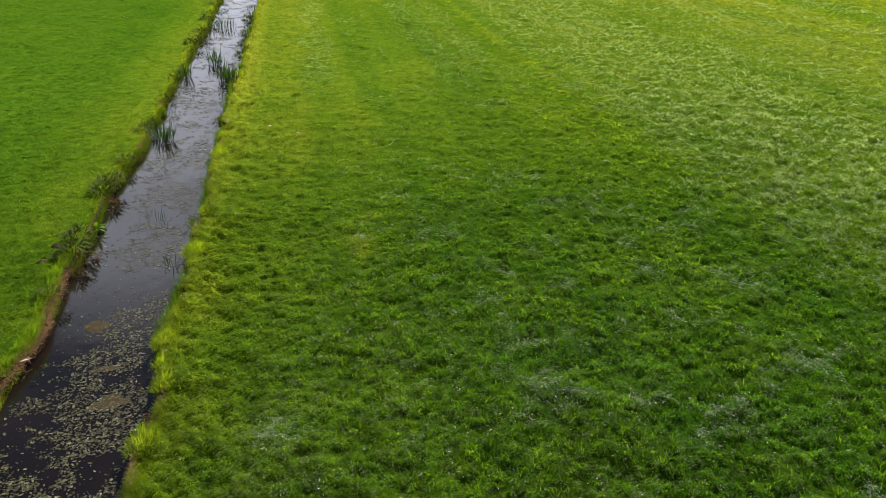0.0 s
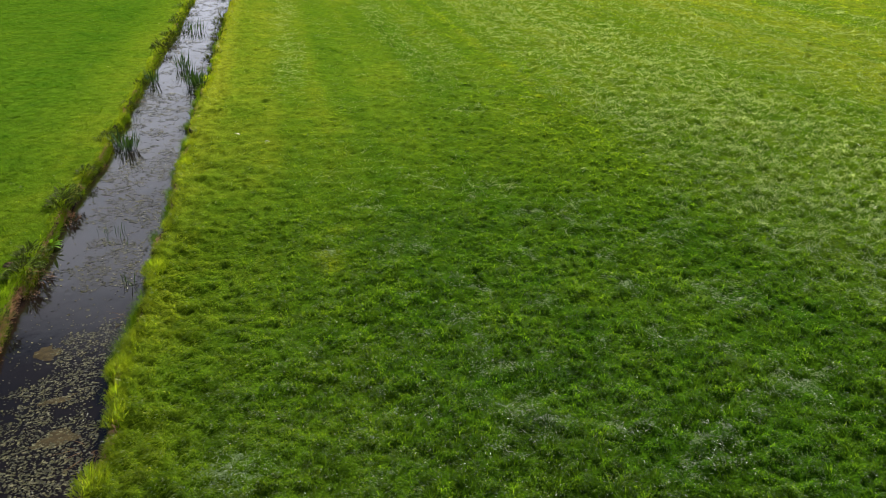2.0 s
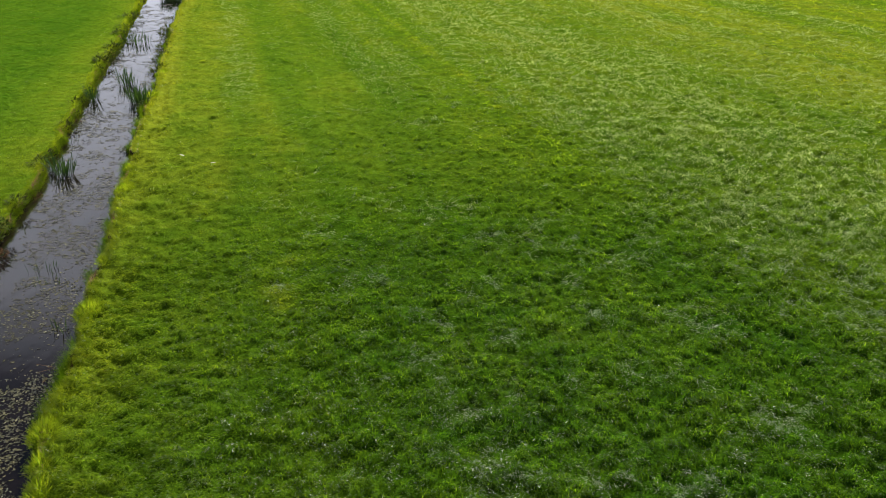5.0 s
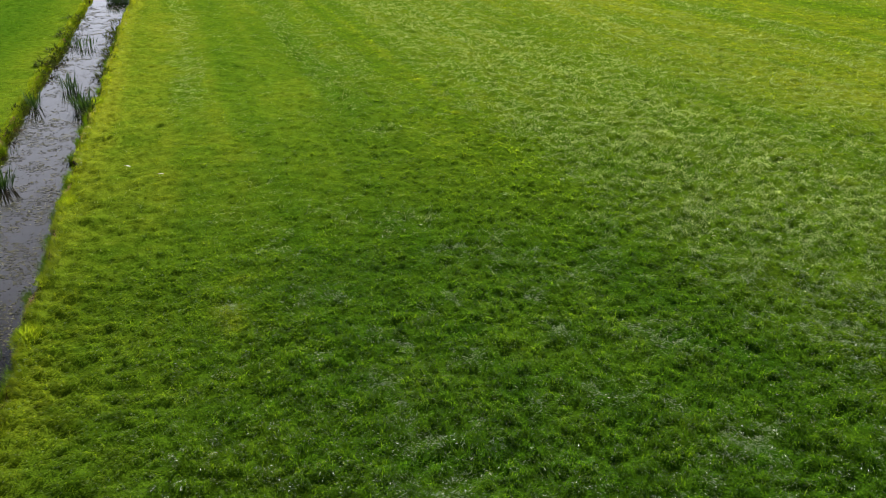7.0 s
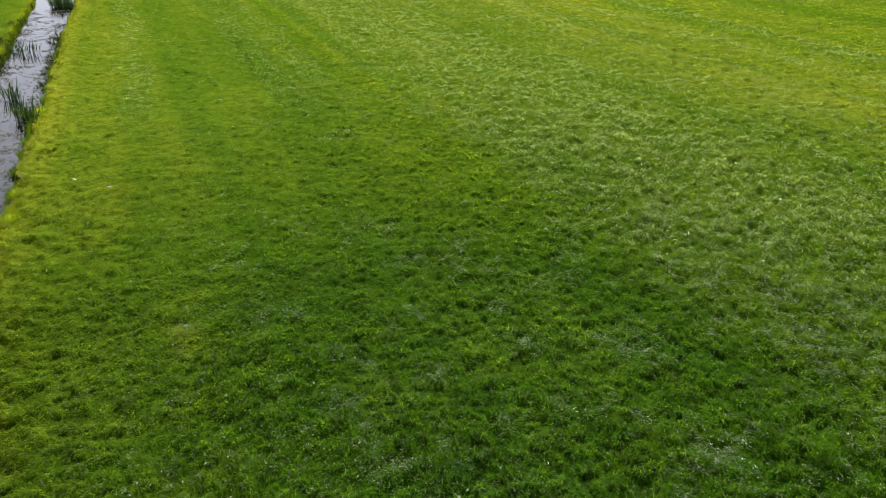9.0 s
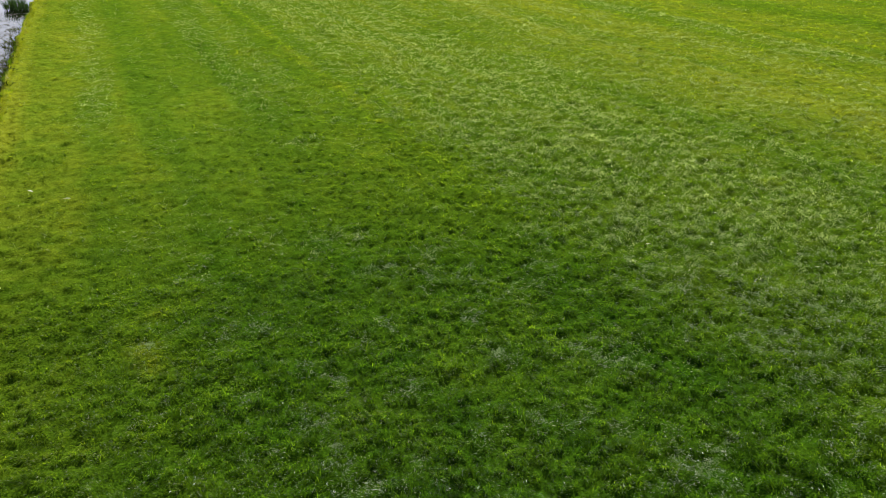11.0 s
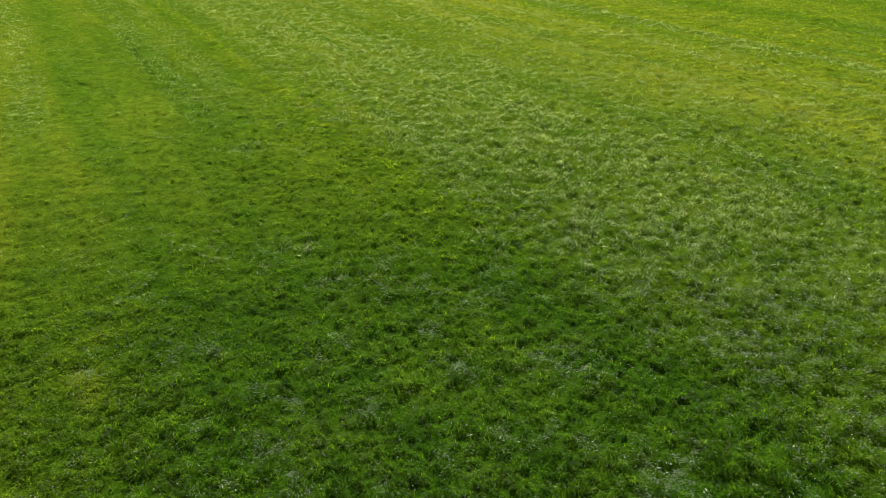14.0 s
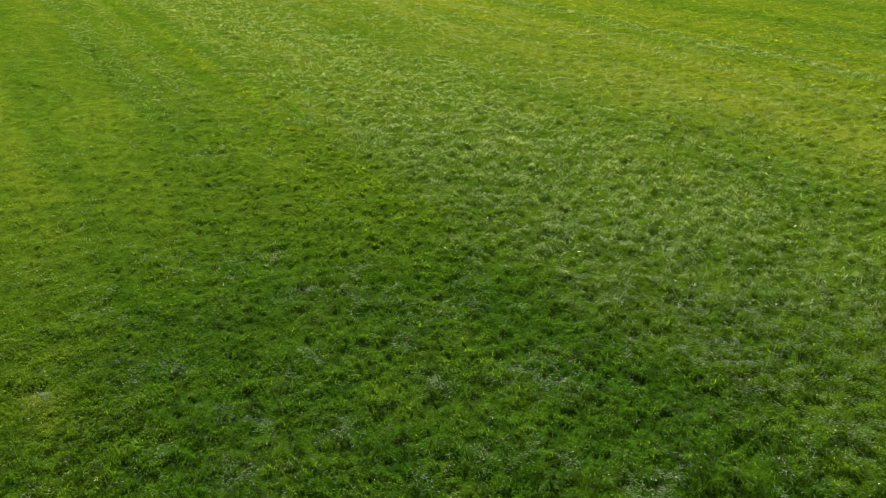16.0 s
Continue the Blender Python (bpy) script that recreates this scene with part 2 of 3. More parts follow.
def yellowness(x, y):
    """The sward's own colour: yellower beside the ditch and on the far side of the field, deeper green between."""
    xs = x + 0.02 * y
    e = 0.39 + (0.13 + 0.10 * np.clip((y - 8) / 22, 0, 1)) * band(xs + 1.6 * (field_noise(x, y, 2.2, 34) - 0.5), -5.2, -2.2, 4.8) + 0.24 * band(xs, 32.5, 47.5, 6.0) + 0.06 * band(xs, 50, 200, 3)
    e = e + 0.03 * band(y, 24, 200, 14) + 0.11 * band(xs, 14, 32, 3) - 0.10 * band(xs, 23.5, 26.0, 2.0) * field_noise(x, y, 3.0, 38)
    e = e - 0.22 * band(xs, 1.0, 11.0, 5) * band(y, -5, 14, 10) - 0.24 * band(xs, -60, -12.5, 3) + 0.11 * band(xs, -10.2, -7, 2.2)
    e = e + 0.20 * band(x - right_edge(y), -0.5, 0.6, 0.8) + 0.45 * np.exp(-((x + 0.3) ** 2 + (y - 14.3) ** 2) / 0.30) + 0.35 * np.exp(-((x + 0.2) ** 2 + (y - 13.4) ** 2) / 0.22) + 0.2 * np.exp(-((x - 0.1) ** 2 + (y - 15.9) ** 2) / 0.2)
    e = e + (0.22 * (field_noise(xs, y / 14, 1.7, 35) - 0.5) * band(xs, 4, 200, 6) + 0.26 * (field_noise(xs, y / 24, 0.8, 37) - 0.5) * band(xs, -5, 200, 2)) * np.clip((y - 10) / 20, 0.3, 1)
    e = e + 0.12 * (field_noise(x, y, 3.6, 31) - 0.5) + 0.17 * (field_noise(x, y, 0.9, 32) - 0.5) + 0.12 * (field_noise(x, y, 0.33, 33) - 0.5)
    return np.clip(e, 0, 1)


LODGED_SPOTS = ((9.66, 10.05, 0.75), (7.2, 8.15, 0.42), (4.9, 10.25, 0.32), (2.7, 10.0, 0.34), (9.35, 13.9, 0.6), (6.15, 18.95, 0.45),
                (6.2, 16.3, 0.5), (16.0, 15.1, 0.6), (7.3, 11.1, 0.5), (5.8, 8.3, 0.3), (2.4, 14.2, 0.5), (-2.5, 5.2, 0.5), (16.1, 9.8, 0.5),
                (13.6, 9.3, 0.6), (-0.3, 14.3, 0.3), (9.6, 6.1, 0.4), (6.6, 4.6, 0.35), (3.1, 5.9, 0.35), (11.4, 17.2, 0.6), (7.0, 29.5, 0.7))


def clumps(x, y):
    """Tussocks in the sward, 0 in the hollows to 1 on the crowns."""
    return 0.22 * field_noise(x, y, 0.60, 41) + 0.38 * field_noise(x, y, 0.30, 42) + 0.30 * field_noise(x, y, 0.17, 39) + 0.10 * field_noise(x, y, 1.6, 40)


def shaded_tufts(x, y):
    """Scattered taller tufts, up to half a metre across, whose shadows are painted in as darker, greener blades."""
    v = 0.6 * field_noise(x, y, 0.42, 54) + 0.4 * field_noise(x, y, 0.19, 55)
    return (x > right_edge(y)) * np.clip((v - 0.64 - 0.05 * band(x + 0.02 * y, -6, 10, 3) * (1 + np.clip((y - 16) / 10, 0, 1)) + 0.09 * band(x + 0.02 * y, 14.5, 32, 3) + 0.06 * band(x + 0.02 * y, 35, 200, 3)) / 0.10, 0, 1)


def fullness(x, y):
    """How full the sward stands: 1 on the tufts, falling to 0 in the small gaps between them."""
    v = 0.62 * field_noise(x, y, 0.20, 59) + 0.38 * field_noise(x, y, 0.10, 60)
    even = 0.62 * band(x + 0.02 * y, -6, 3, 4)
    return np.clip((v - 0.34) / 0.22, 0, 1) * (1 - even) + 0.8 * even


def land(x, y):
    """Height of the ground: low hummocks on the fields, steep banks, the bed of the ditch."""
    le, re = left_edge(y), right_edge(y)
    inside = np.minimum(x - le, re - x)
    right = np.clip((x - re) / 1.5, 0, 1)
    lump = 0.08 * (field_noise(x, y, 0.85, 1) - 0.5) + 0.20 * (clumps(x, y) - 0.5) + 0.08 * (fullness(x, y) - 0.5) + 0.10 * (field_noise(x, y, 5.0, 3) - 0.5)
    rough = lodged(x, y) * (0.15 * (clumps(x, y) - 0.5) + 0.08 * (field_noise(x, y, 0.55, 4) - 0.5))
    calm = np.where(x < le, 0.45, 1.5 - 0.5 * np.clip((x - re - 0.8) / 3.5, 0, 1))
    z = lump * calm + rough * (x > re)
    z = z + 0.05 * np.exp(-np.abs(inside) / 0.35) * (inside < 0)
    bank = np.interp(inside, (0.0, 0.04, 0.13, 0.24, 0.9), (0.0, -0.11, -0.36, -0.52, -1.0))
    return np.where(inside > 0, z * np.clip(1 - inside / 0.3, 0, 1) + bank, z)


def steps(*runs):
    """Positions along an axis: runs of (end, spacing at that end), growing evenly between."""
    out = [runs[0][0]]
    for (a, da), (b, db) in zip(runs, runs[1:]):
        v, d = a, da
        while v + d < b:
            v += d
            out.append(v)
            d = da + (db - da) * (v - a) / (b - a)
        out.append(b)
    return np.unique(np.array(out))


def sheet(name, xs, ys, zs, mats, pick=None):
    """A grid mesh from arrays of shape (rows, columns)."""
    r, c = zs.shape
    co = np.stack([xs, ys, zs], -1).reshape(-1, 3)
    i = np.arange(r * c).reshape(r, c)
    quads = np.stack([i[:-1, :-1], i[:-1, 1:], i[1:, 1:], i[1:, :-1]], -1).reshape(-1, 4)
    me = bpy.data.meshes.new(name)
    me.vertices.add(len(co))
    me.vertices.foreach_set("co", co.ravel().astype(np.float32))
    me.loops.add(quads.size)
    me.loops.foreach_set("vertex_index", quads.ravel().astype(np.int32))
    me.polygons.add(len(quads))
    me.polygons.foreach_set("loop_start", np.arange(0, quads.size, 4, dtype=np.int32))
    me.polygons.foreach_set("use_smooth", np.ones(len(quads), dtype=bool))
    for m in mats:
        me.materials.append(m)
    if pick is not None:
        me.polygons.foreach_set("material_index", pick(quads, co).astype(np.int32))
    me.update(calc_edges=True)
    return new(name, me)


def build_ground():
    ys = steps((-900, 60), (-30, 2.0), (0, 0.12), (20, 0.13), (45, 0.30), (75, 0.8), (120, 4.0), (2500, 150))
    left = -steps((0, 0.15), (4, 0.25), (30, 2.0), (1500, 120))[::-1]
    ditch = np.array((0.03, 0.06, 0.13, 0.20, 0.26, 0.32, 0.6, 1.0))
    right = steps((0, 0.12), (3, 0.17), (28, 0.22), (50, 0.5), (90, 3.0), (2500, 150))
    Y = ys[:, None]
    le, re = left_edge(ys)[:, None], right_edge(ys)[:, None]
    X = np.concatenate([le + left, le + ditch, (le + re) / 2, re - ditch[::-1], re + right], 1)
    Y = np.repeat(Y, X.shape[1], 1)
    nd = len(left)
    crumb = 0.6 * field_noise(Y, np.arange(X.shape[1])[None] * 0.22 + 0 * Y, 0.42, 5) + 0.4 * field_noise(Y, np.arange(X.shape[1])[None] * 0.2 + 0 * Y, 0.2, 6) - 0.5
    Z = land(X, Y)
    # both banks are undercut: a crumbling lip of turf over a hollowed face of peat
    for i, (reach, low) in enumerate(((0.05, -0.03), (0.055, -0.10), (-0.03, -0.17), (-0.02, -0.27), (0.10, -0.40))):
        for j, edge, way in ((nd + i, le, 1), (X.shape[1] - len(right) - 1 - i, re, -1)):
            X[:, j] = edge[:, 0] + way * (reach + 0.13 * crumb[:, j])
            Z[:, j] = low + 0.05 * crumb[:, j] + 0.06 * crumb[:, nd]
    n0 = len(left) - 1
    n1 = n0 + 2 * len(ditch) + 2

    def pick(quads, co):
        col = quads[:, 0] % X.shape[1]
        return ((col >= n0) & (col < n1)).astype(int)
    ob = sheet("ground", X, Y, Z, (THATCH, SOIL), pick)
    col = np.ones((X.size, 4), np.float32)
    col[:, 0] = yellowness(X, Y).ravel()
    col[:, 1] = np.clip((np.hypot(X, Y) - 16) / 22, 0, 1).ravel()      # by distance: 0 painted gap shade, 1 painted sunlit tone
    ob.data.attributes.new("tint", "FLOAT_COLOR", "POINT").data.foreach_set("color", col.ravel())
    return tagged(ob, "flat green meadow cut by a straight drainage ditch", "meadow", kind="structure")


def build_water():
    ys = steps((-900, 60), (0, 3.0), (90, 3.0), (2500, 150))
    le, re = left_edge(ys)[:, None] + 0.03, right_edge(ys)[:, None] - 0.03
    X = np.concatenate([le, (le + re) / 2, re], 1)
    ob = sheet("water", X, np.repeat(ys[:, None], 3, 1), np.full(X.shape, WATER_Z), (WATER,))
    return tagged(ob, "still dark peaty ditch water mirroring the sky", "water", kind="structure")


ground = build_ground()
water = build_water()


# ---- the sward ----
def blades(name, x, y, length, width, lean_way, lean, tint, z, mat, bent=True):
    """One mesh of many grass blades. lean_way: heading of the lean; lean: from upright, radians."""
    n = len(x)
    base = np.stack([x, y, z], -1)
    head = np.stack([np.cos(lean_way), np.sin(lean_way), 0 * x], -1)
    up = np.array((0.0, 0.0, 1.0))
    twist = lean_way + np.pi / 2 + np.random.uniform(-0.9, 0.9, n)
    side = np.stack([np.cos(twist), np.sin(twist), np.random.uniform(-0.35, 0.35, n)], -1) * (width / 2)[:, None]
    l1, l2 = lean * 0.55, np.minimum(lean * 1.45, 1.75)
    mid = base + (head * np.sin(l1)[:, None] + up * np.cos(l1)[:, None]) * (length * 0.5)[:, None]
    if bent:
        tip = mid + (head * np.sin(l2)[:, None] + up * np.cos(l2)[:, None]) * (length * 0.5)[:, None]
        co = np.stack([base, mid - side, mid + side, tip], 1)
        tris = np.arange(n)[:, None, None] * 4 + np.array(((0, 2, 1), (1, 2, 3)))[None]
    else:
        tip = base + (head * np.sin(lean)[:, None] + up * np.cos(lean)[:, None]) * length[:, None]
        co = np.stack([base - side, base + side, tip], 1)
        tris = np.arange(n)[:, None, None] * 3 + np.array(((0, 1, 2),))[None]
    k = co.shape[1]
    co, tris = co.reshape(-1, 3), tris.reshape(-1, 3)
    me = bpy.data.meshes.new(name)
    me.vertices.add(len(co))
    me.vertices.foreach_set("co", co.ravel().astype(np.float32))
    me.loops.add(tris.size)
    me.loops.foreach_set("vertex_index", tris.ravel().astype(np.int32))
    me.polygons.add(len(tris))
    me.polygons.foreach_set("loop_start", np.arange(0, tris.size, 3, dtype=np.int32))
    me.polygons.foreach_set("use_smooth", np.full(len(tris), bent))
    col = np.ones((n, k, 4), np.float32)
    col[:, :, 0] = tint[0][:, None]
    col[:, :, 1] = tint[1][:, None]
    col[:, :, 3] = tint[2][:, None]
    me.attributes.new("tint", "FLOAT_COLOR", "POINT").data.foreach_set("color", col.ravel())
    me.materials.append(mat)
    me.update(calc_edges=True)
    return new(name, me)


TILLER = 5      # blades that spring from one root


def sward_look(x, y, size):
    """Blades for roots at x, y: place, length, width, heading, lean and tint of each, TILLER to a root."""
    m = len(x)
    flat, left, crown = lodged(x, y), x < left_edge(y), clumps(x, y)
    yellow = yellowness(x, y) + np.random.normal(0, 0.04, m) - 0.08 * flat - 0.06 * left - 0.12 * shaded_tufts(x, y)
    tone = 0.55 - 0.13 * band(x + 0.02 * y, -5, 12, 4) * band(y, -5, 8, 5) - 0.25 * left + 0.21 * left * band(y, -5, 11, 6) + 0.15 * band(x + 0.02 * y, 13, 200, 8)  + 0.56 * (field_noise(x, y, 0.30, 47) - 0.5) + 0.20 * (field_noise(x, y, 0.7, 48) - 0.5) - (0.26 + 0.16 * (size > 2)) * shaded_tufts(x, y) + 0.22 * (field_noise(x + 0.02 * y, y / 16, 0.6, 46) - 0.5) + 0.40 * (field_noise(x, y, 0.13, 49) - 0.5) + 0.50 * (field_noise(x, y, 0.062, 50) - 0.5) + np.random.normal(0, 0.22, m) / size ** 0.7
    tall = np.where(left, 0.40 + 0.5 * crown, 0.38 + 1.5 * np.clip(0.60 * crown + 0.40 * field_noise(x, y, 0.14, 44) - 0.28, 0, 1)) * np.random.uniform(0.55, 1.45, m) * (0.72 + 0.56 * field_noise(x, y, 0.085, 45)) * (1 + 0.5 * shaded_tufts(x, y) * ~left)
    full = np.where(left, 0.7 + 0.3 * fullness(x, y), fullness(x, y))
    # blades stand lower in the gaps, and shade there is painted into their tone
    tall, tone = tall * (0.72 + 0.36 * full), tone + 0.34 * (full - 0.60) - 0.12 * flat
    calm = np.where(left, 0.34, np.clip(1.05 / size ** 0.9 + 0.4 * flat, 0.3 + 0.45 * band(x + 0.02 * y, 12, 200, 6), 1))      # short turf is evener
    calm = calm * (1 - 0.28 * band(x + 0.02 * y, -6.5, -2, 3)) * (1 - 0.30 * band(x + 0.02 * y, -6.5, 6, 4) * band(y, 17, 45, 5))
    tone = 0.52 + (tone - 0.52) * calm + 0.05 * band(x + 0.02 * y, -6.5, 1, 4)
    combed = band(x - right_edge(y), -1, 1.6, 2.0) * ~left
    wax = np.where(left, 0.006, 0.010 + 0.006 * band(x + 0.02 * y, 2, 200, 4) + 0.018 * flat) / size ** 2.2 * np.random.uniform(0.4, 1.5, m) * (1 - 0.7 * combed)
    # roots fall outwards from the tussocks, and all bend a little before the wind
    e = 0.05
    gx = clumps(x + e, y) - clumps(x - e, y)
    gy = clumps(x, y + e) - clumps(x, y - e)
    swirl = 6.5 * (field_noise(x, y, 0.38, 57) - 0.5) + 4.0 * (field_noise(x, y, 0.16, 58) - 0.5)
    way = np.arctan2(-gy * 5 - 0.25 + 0.7 * np.sin(swirl) - 0.9 * combed, -gx * 5 - 0.35 + 0.7 * np.cos(swirl) - 0.8 * combed)
    k = np.repeat(np.arange(m), TILLER)
    n = len(k)
    spread = 0.026 * size[k]
    bx, by = x[k] + np.random.normal(0, 1, n) * spread, y[k] + np.random.normal(0, 1, n) * spread
    # short leaf ends that lie on top, their glints painted in as pale colour
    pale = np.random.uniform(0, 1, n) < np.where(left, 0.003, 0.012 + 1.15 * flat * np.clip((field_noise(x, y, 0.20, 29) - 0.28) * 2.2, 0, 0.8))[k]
    length = (0.165 + 0.05 * combed[k]) * tall[k] * np.random.uniform(0.6, 1.25, n) * (0.50 + 0.50 * calm[k])
    length = np.minimum(length, 0.24)
    rise = np.where(pale, 0.85 * length * np.random.uniform(0.6, 1, n), 0)
    length = np.where(pale, (0.045 + 0.05 * np.random.uniform(0, 1, n)) * size[k] ** 0.45, length)
    width = np.where(pale, 0.0120, 0.0122) * np.random.uniform(0.7, 1.3, n) * size[k] ** np.where(pale, 1.1, 1.3)
    lean = np.where(pale, 0.5, 0) + np.abs(np.random.normal(1.08, 0.36, n)) + 0.35 * combed[k] + 0.50 * (1 - calm[k]) + 0.6 * flat[k] * np.random.uniform(0.3, 1.3, n)
    heading = way[k] + np.random.normal(0, 0.55 + 1.1 * flat[k], n)
    t0 = np.clip(yellow[k] + np.random.normal(0, 0.05, n), 0, 1)
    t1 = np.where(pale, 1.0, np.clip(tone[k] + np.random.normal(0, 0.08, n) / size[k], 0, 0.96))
    return bx, by, length, width, heading, lean, (t0, t1, wax[k]), land(bx, by) - 0.01 + rise


def on_field(x, y):
    return (x < left_edge(y) + 0.05) | (x > right_edge(y) - 0.05)


FAN = (0.0, -4.5)      # the stretch of meadow in view fans out from here


def fan_points(count, near, far, power):
    """Random points of a fan-shaped stretch, thinning with distance as distance ** -power."""
    d = np.linspace(near, far, 4000)
    cum = np.cumsum(d ** (1 - power))
    r = np.interp(np.random.uniform(0, cum[-1], count), cum, d)
    a = np.radians(np.random.uniform(-33, 68, count))
    x, y = FAN[0] + r * np.sin(a), FAN[1] + r * np.cos(a)
    c = clumps(x, y)
    sparse = 0.08 + 0.14 * band(x - right_edge(y), -1, 2.5, 2.0) + 0.15 * lodged(x, y) * (x > right_edge(y))
    keep = on_field(x, y) & (y > -1.5) & (np.random.uniform(0, 1, count) > 0.2 * (1 - fullness(x, y)) * (x > right_edge(y)) * (r < 30)) & (np.random.uniform(0, 1, count) > sparse * np.clip((0.56 - c) / 0.10, 0, 1.6))
    return x[keep], y[keep], r[keep]


def build_sward():
    x, y, r = fan_points(135000, 5.0, 22.0, 1.2)
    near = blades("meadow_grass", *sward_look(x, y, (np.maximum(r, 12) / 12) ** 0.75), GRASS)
    tagged(near, "lush short green meadow grass, leaning and tufted", "grass", kind="stuff")
    x, y, r = fan_points(300000, 22.0, 105.0, 2.0)
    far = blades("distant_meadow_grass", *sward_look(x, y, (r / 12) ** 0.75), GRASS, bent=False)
    tagged(far, "short green meadow grass in faint mowing strips", "grass", kind="stuff")


def build_outer_sward():
    """Coarser, thinner grass over the rest of the meadow round about."""
    n = 80000
    r, a = 45 * np.random.uniform(0, 1, n) ** 1.1, np.random.uniform(0, 2 * np.pi, n)
    x, y = FAN[0] + r * np.cos(a), FAN[1] + r * np.sin(a)
    turn = np.degrees(np.arctan2(x - FAN[0], y - FAN[1]))
    inside = (turn > -33) & (turn < 68) & (y > -1.5) & (r > 5)
    x, y, r = (v[on_field(x, y) & ~inside] for v in (x, y, r))
    ob = blades("outer_meadow_grass", *sward_look(x, y, np.full(len(x), 1.9)), GRASS, bent=False)
    tagged(ob, "coarse green meadow grass round about", "grass", kind="stuff")


def build_bank_grass():
    """Longer grass that hangs over both edges of the ditch."""
    n = 190000
    y = 1.0 + 85 * np.random.uniform(0, 1, n) ** 1.7
    size = np.maximum(1, (y + 8) / 24)
    side = np.random.uniform(0, 1, n) < 0.55
    off = np.where(np.random.uniform(0, 1, n) < 0.3, np.random.uniform(-0.10, 0.0, n), np.random.uniform(-0.24, 0.28, n))
    bare = (field_noise(y, 0 * y, 1.3, 52) > np.where(y < 15, 0.40, 0.86)) & side & (off < -0.04)
    y, size, side, off = y[~bare], size[~bare], side[~bare], off[~bare]
    n = len(y)
    x = np.where(side, left_edge(y) - off, right_edge(y) + off)
    w = np.where(side, 0.0090, 0.0074) * np.random.uniform(0.7, 1.3, n) * size
    h = np.where(side, 0.0, np.pi) + np.random.normal(0, 0.8, n)
    l = 0.24 * np.random.uniform(0.5, 1.3, n) * (0.4 + field_noise(x, y, 0.5, 51)) * np.where(y > 15, 0.75, 1)
    lean = np.clip(np.random.normal(0.8, 0.35, n) + np.where(side, np.where(y < 15, -0.15, 0.3), 0), 0.1, 1.7)
    tone = np.clip(0.5 + 0.5 * (field_noise(x, y, 0.2, 53) - 0.5) + np.random.normal(0, 0.12, n), 0, 0.96)
    t = (np.clip(yellowness(x, y) + np.where(side, np.where(y > 18, 0.06, -0.02), 0.0), 0, 1), tone + 0.04 * (y > 18) - 0.10 * ~side, 0.02 + 0 * x)
    tagged(blades("bank_grass", x, y, l, w, h, lean, t, land(x, y) - 0.01, GRASS, bent=False), "longer yellow-green grass overhanging the ditch banks", "grass", kind="stuff")


def build_bank_fringe():
    """Grass that drapes down the face of the left bank, and dark sedge along the foot of the right one."""
    n = 42000
    y = 8.0 + 69 * np.random.uniform(0, 1, n) ** 1.3
    size = np.maximum(0.9, (y + 8) / 24)
    side = np.random.uniform(0, 1, n) < 0.5
    patch = field_noise(y, 0 * y + 9 * side, 0.8, 71)
    keep = np.random.uniform(0, 1, n) < np.where(side, np.clip((patch - 0.22) * 4, 0.1, 1) * (y > 15), np.clip((patch - 0.36) * 4, 0, 1))
    y, size, side, patch = y[keep], size[keep], side[keep], patch[keep]
    n = len(y)
    out = np.where(side, np.random.uniform(0.0, 0.13, n), np.random.uniform(0.10, 0.24, n))
    x = np.where(side, left_edge(y) + out, right_edge(y) - out)
    z = np.where(side, -0.02 - 1.3 * out * np.random.uniform(0.3, 1.0, n), WATER_Z - 0.01)
    l = np.where(side, 0.20, 0.40 * np.clip(patch + 0.35, 0.5, 1.1)) * np.random.uniform(0.6, 1.2, n)
    h = np.where(side, 0.0, np.pi) + np.random.normal(0, 0.7, n)
    lean = np.where(side, np.random.normal(1.35, 0.3, n), np.abs(np.random.normal(0.45, 0.3, n)))
    dark = field_noise(x, y, 0.6, 72)
    t = (np.clip(yellowness(x, y) - np.where(side, 0.10, 0.42), 0, 1), np.clip(np.where(side, 0.20 + 0.55 * dark, 0.06 + 0.2 * dark) + np.random.normal(0, 0.08, n), 0, 0.9), 0.006 + 0 * x)
    ob = blades("bank_fringe", x, y, l, 0.010 * size * np.random.uniform(0.7, 1.3, n), h, np.clip(lean, 0.05, 1.8), t, z, GRASS, bent=False)
    tagged(ob, "dark sedge and draping grass fringing the ditch water", "sedge", kind="stuff")


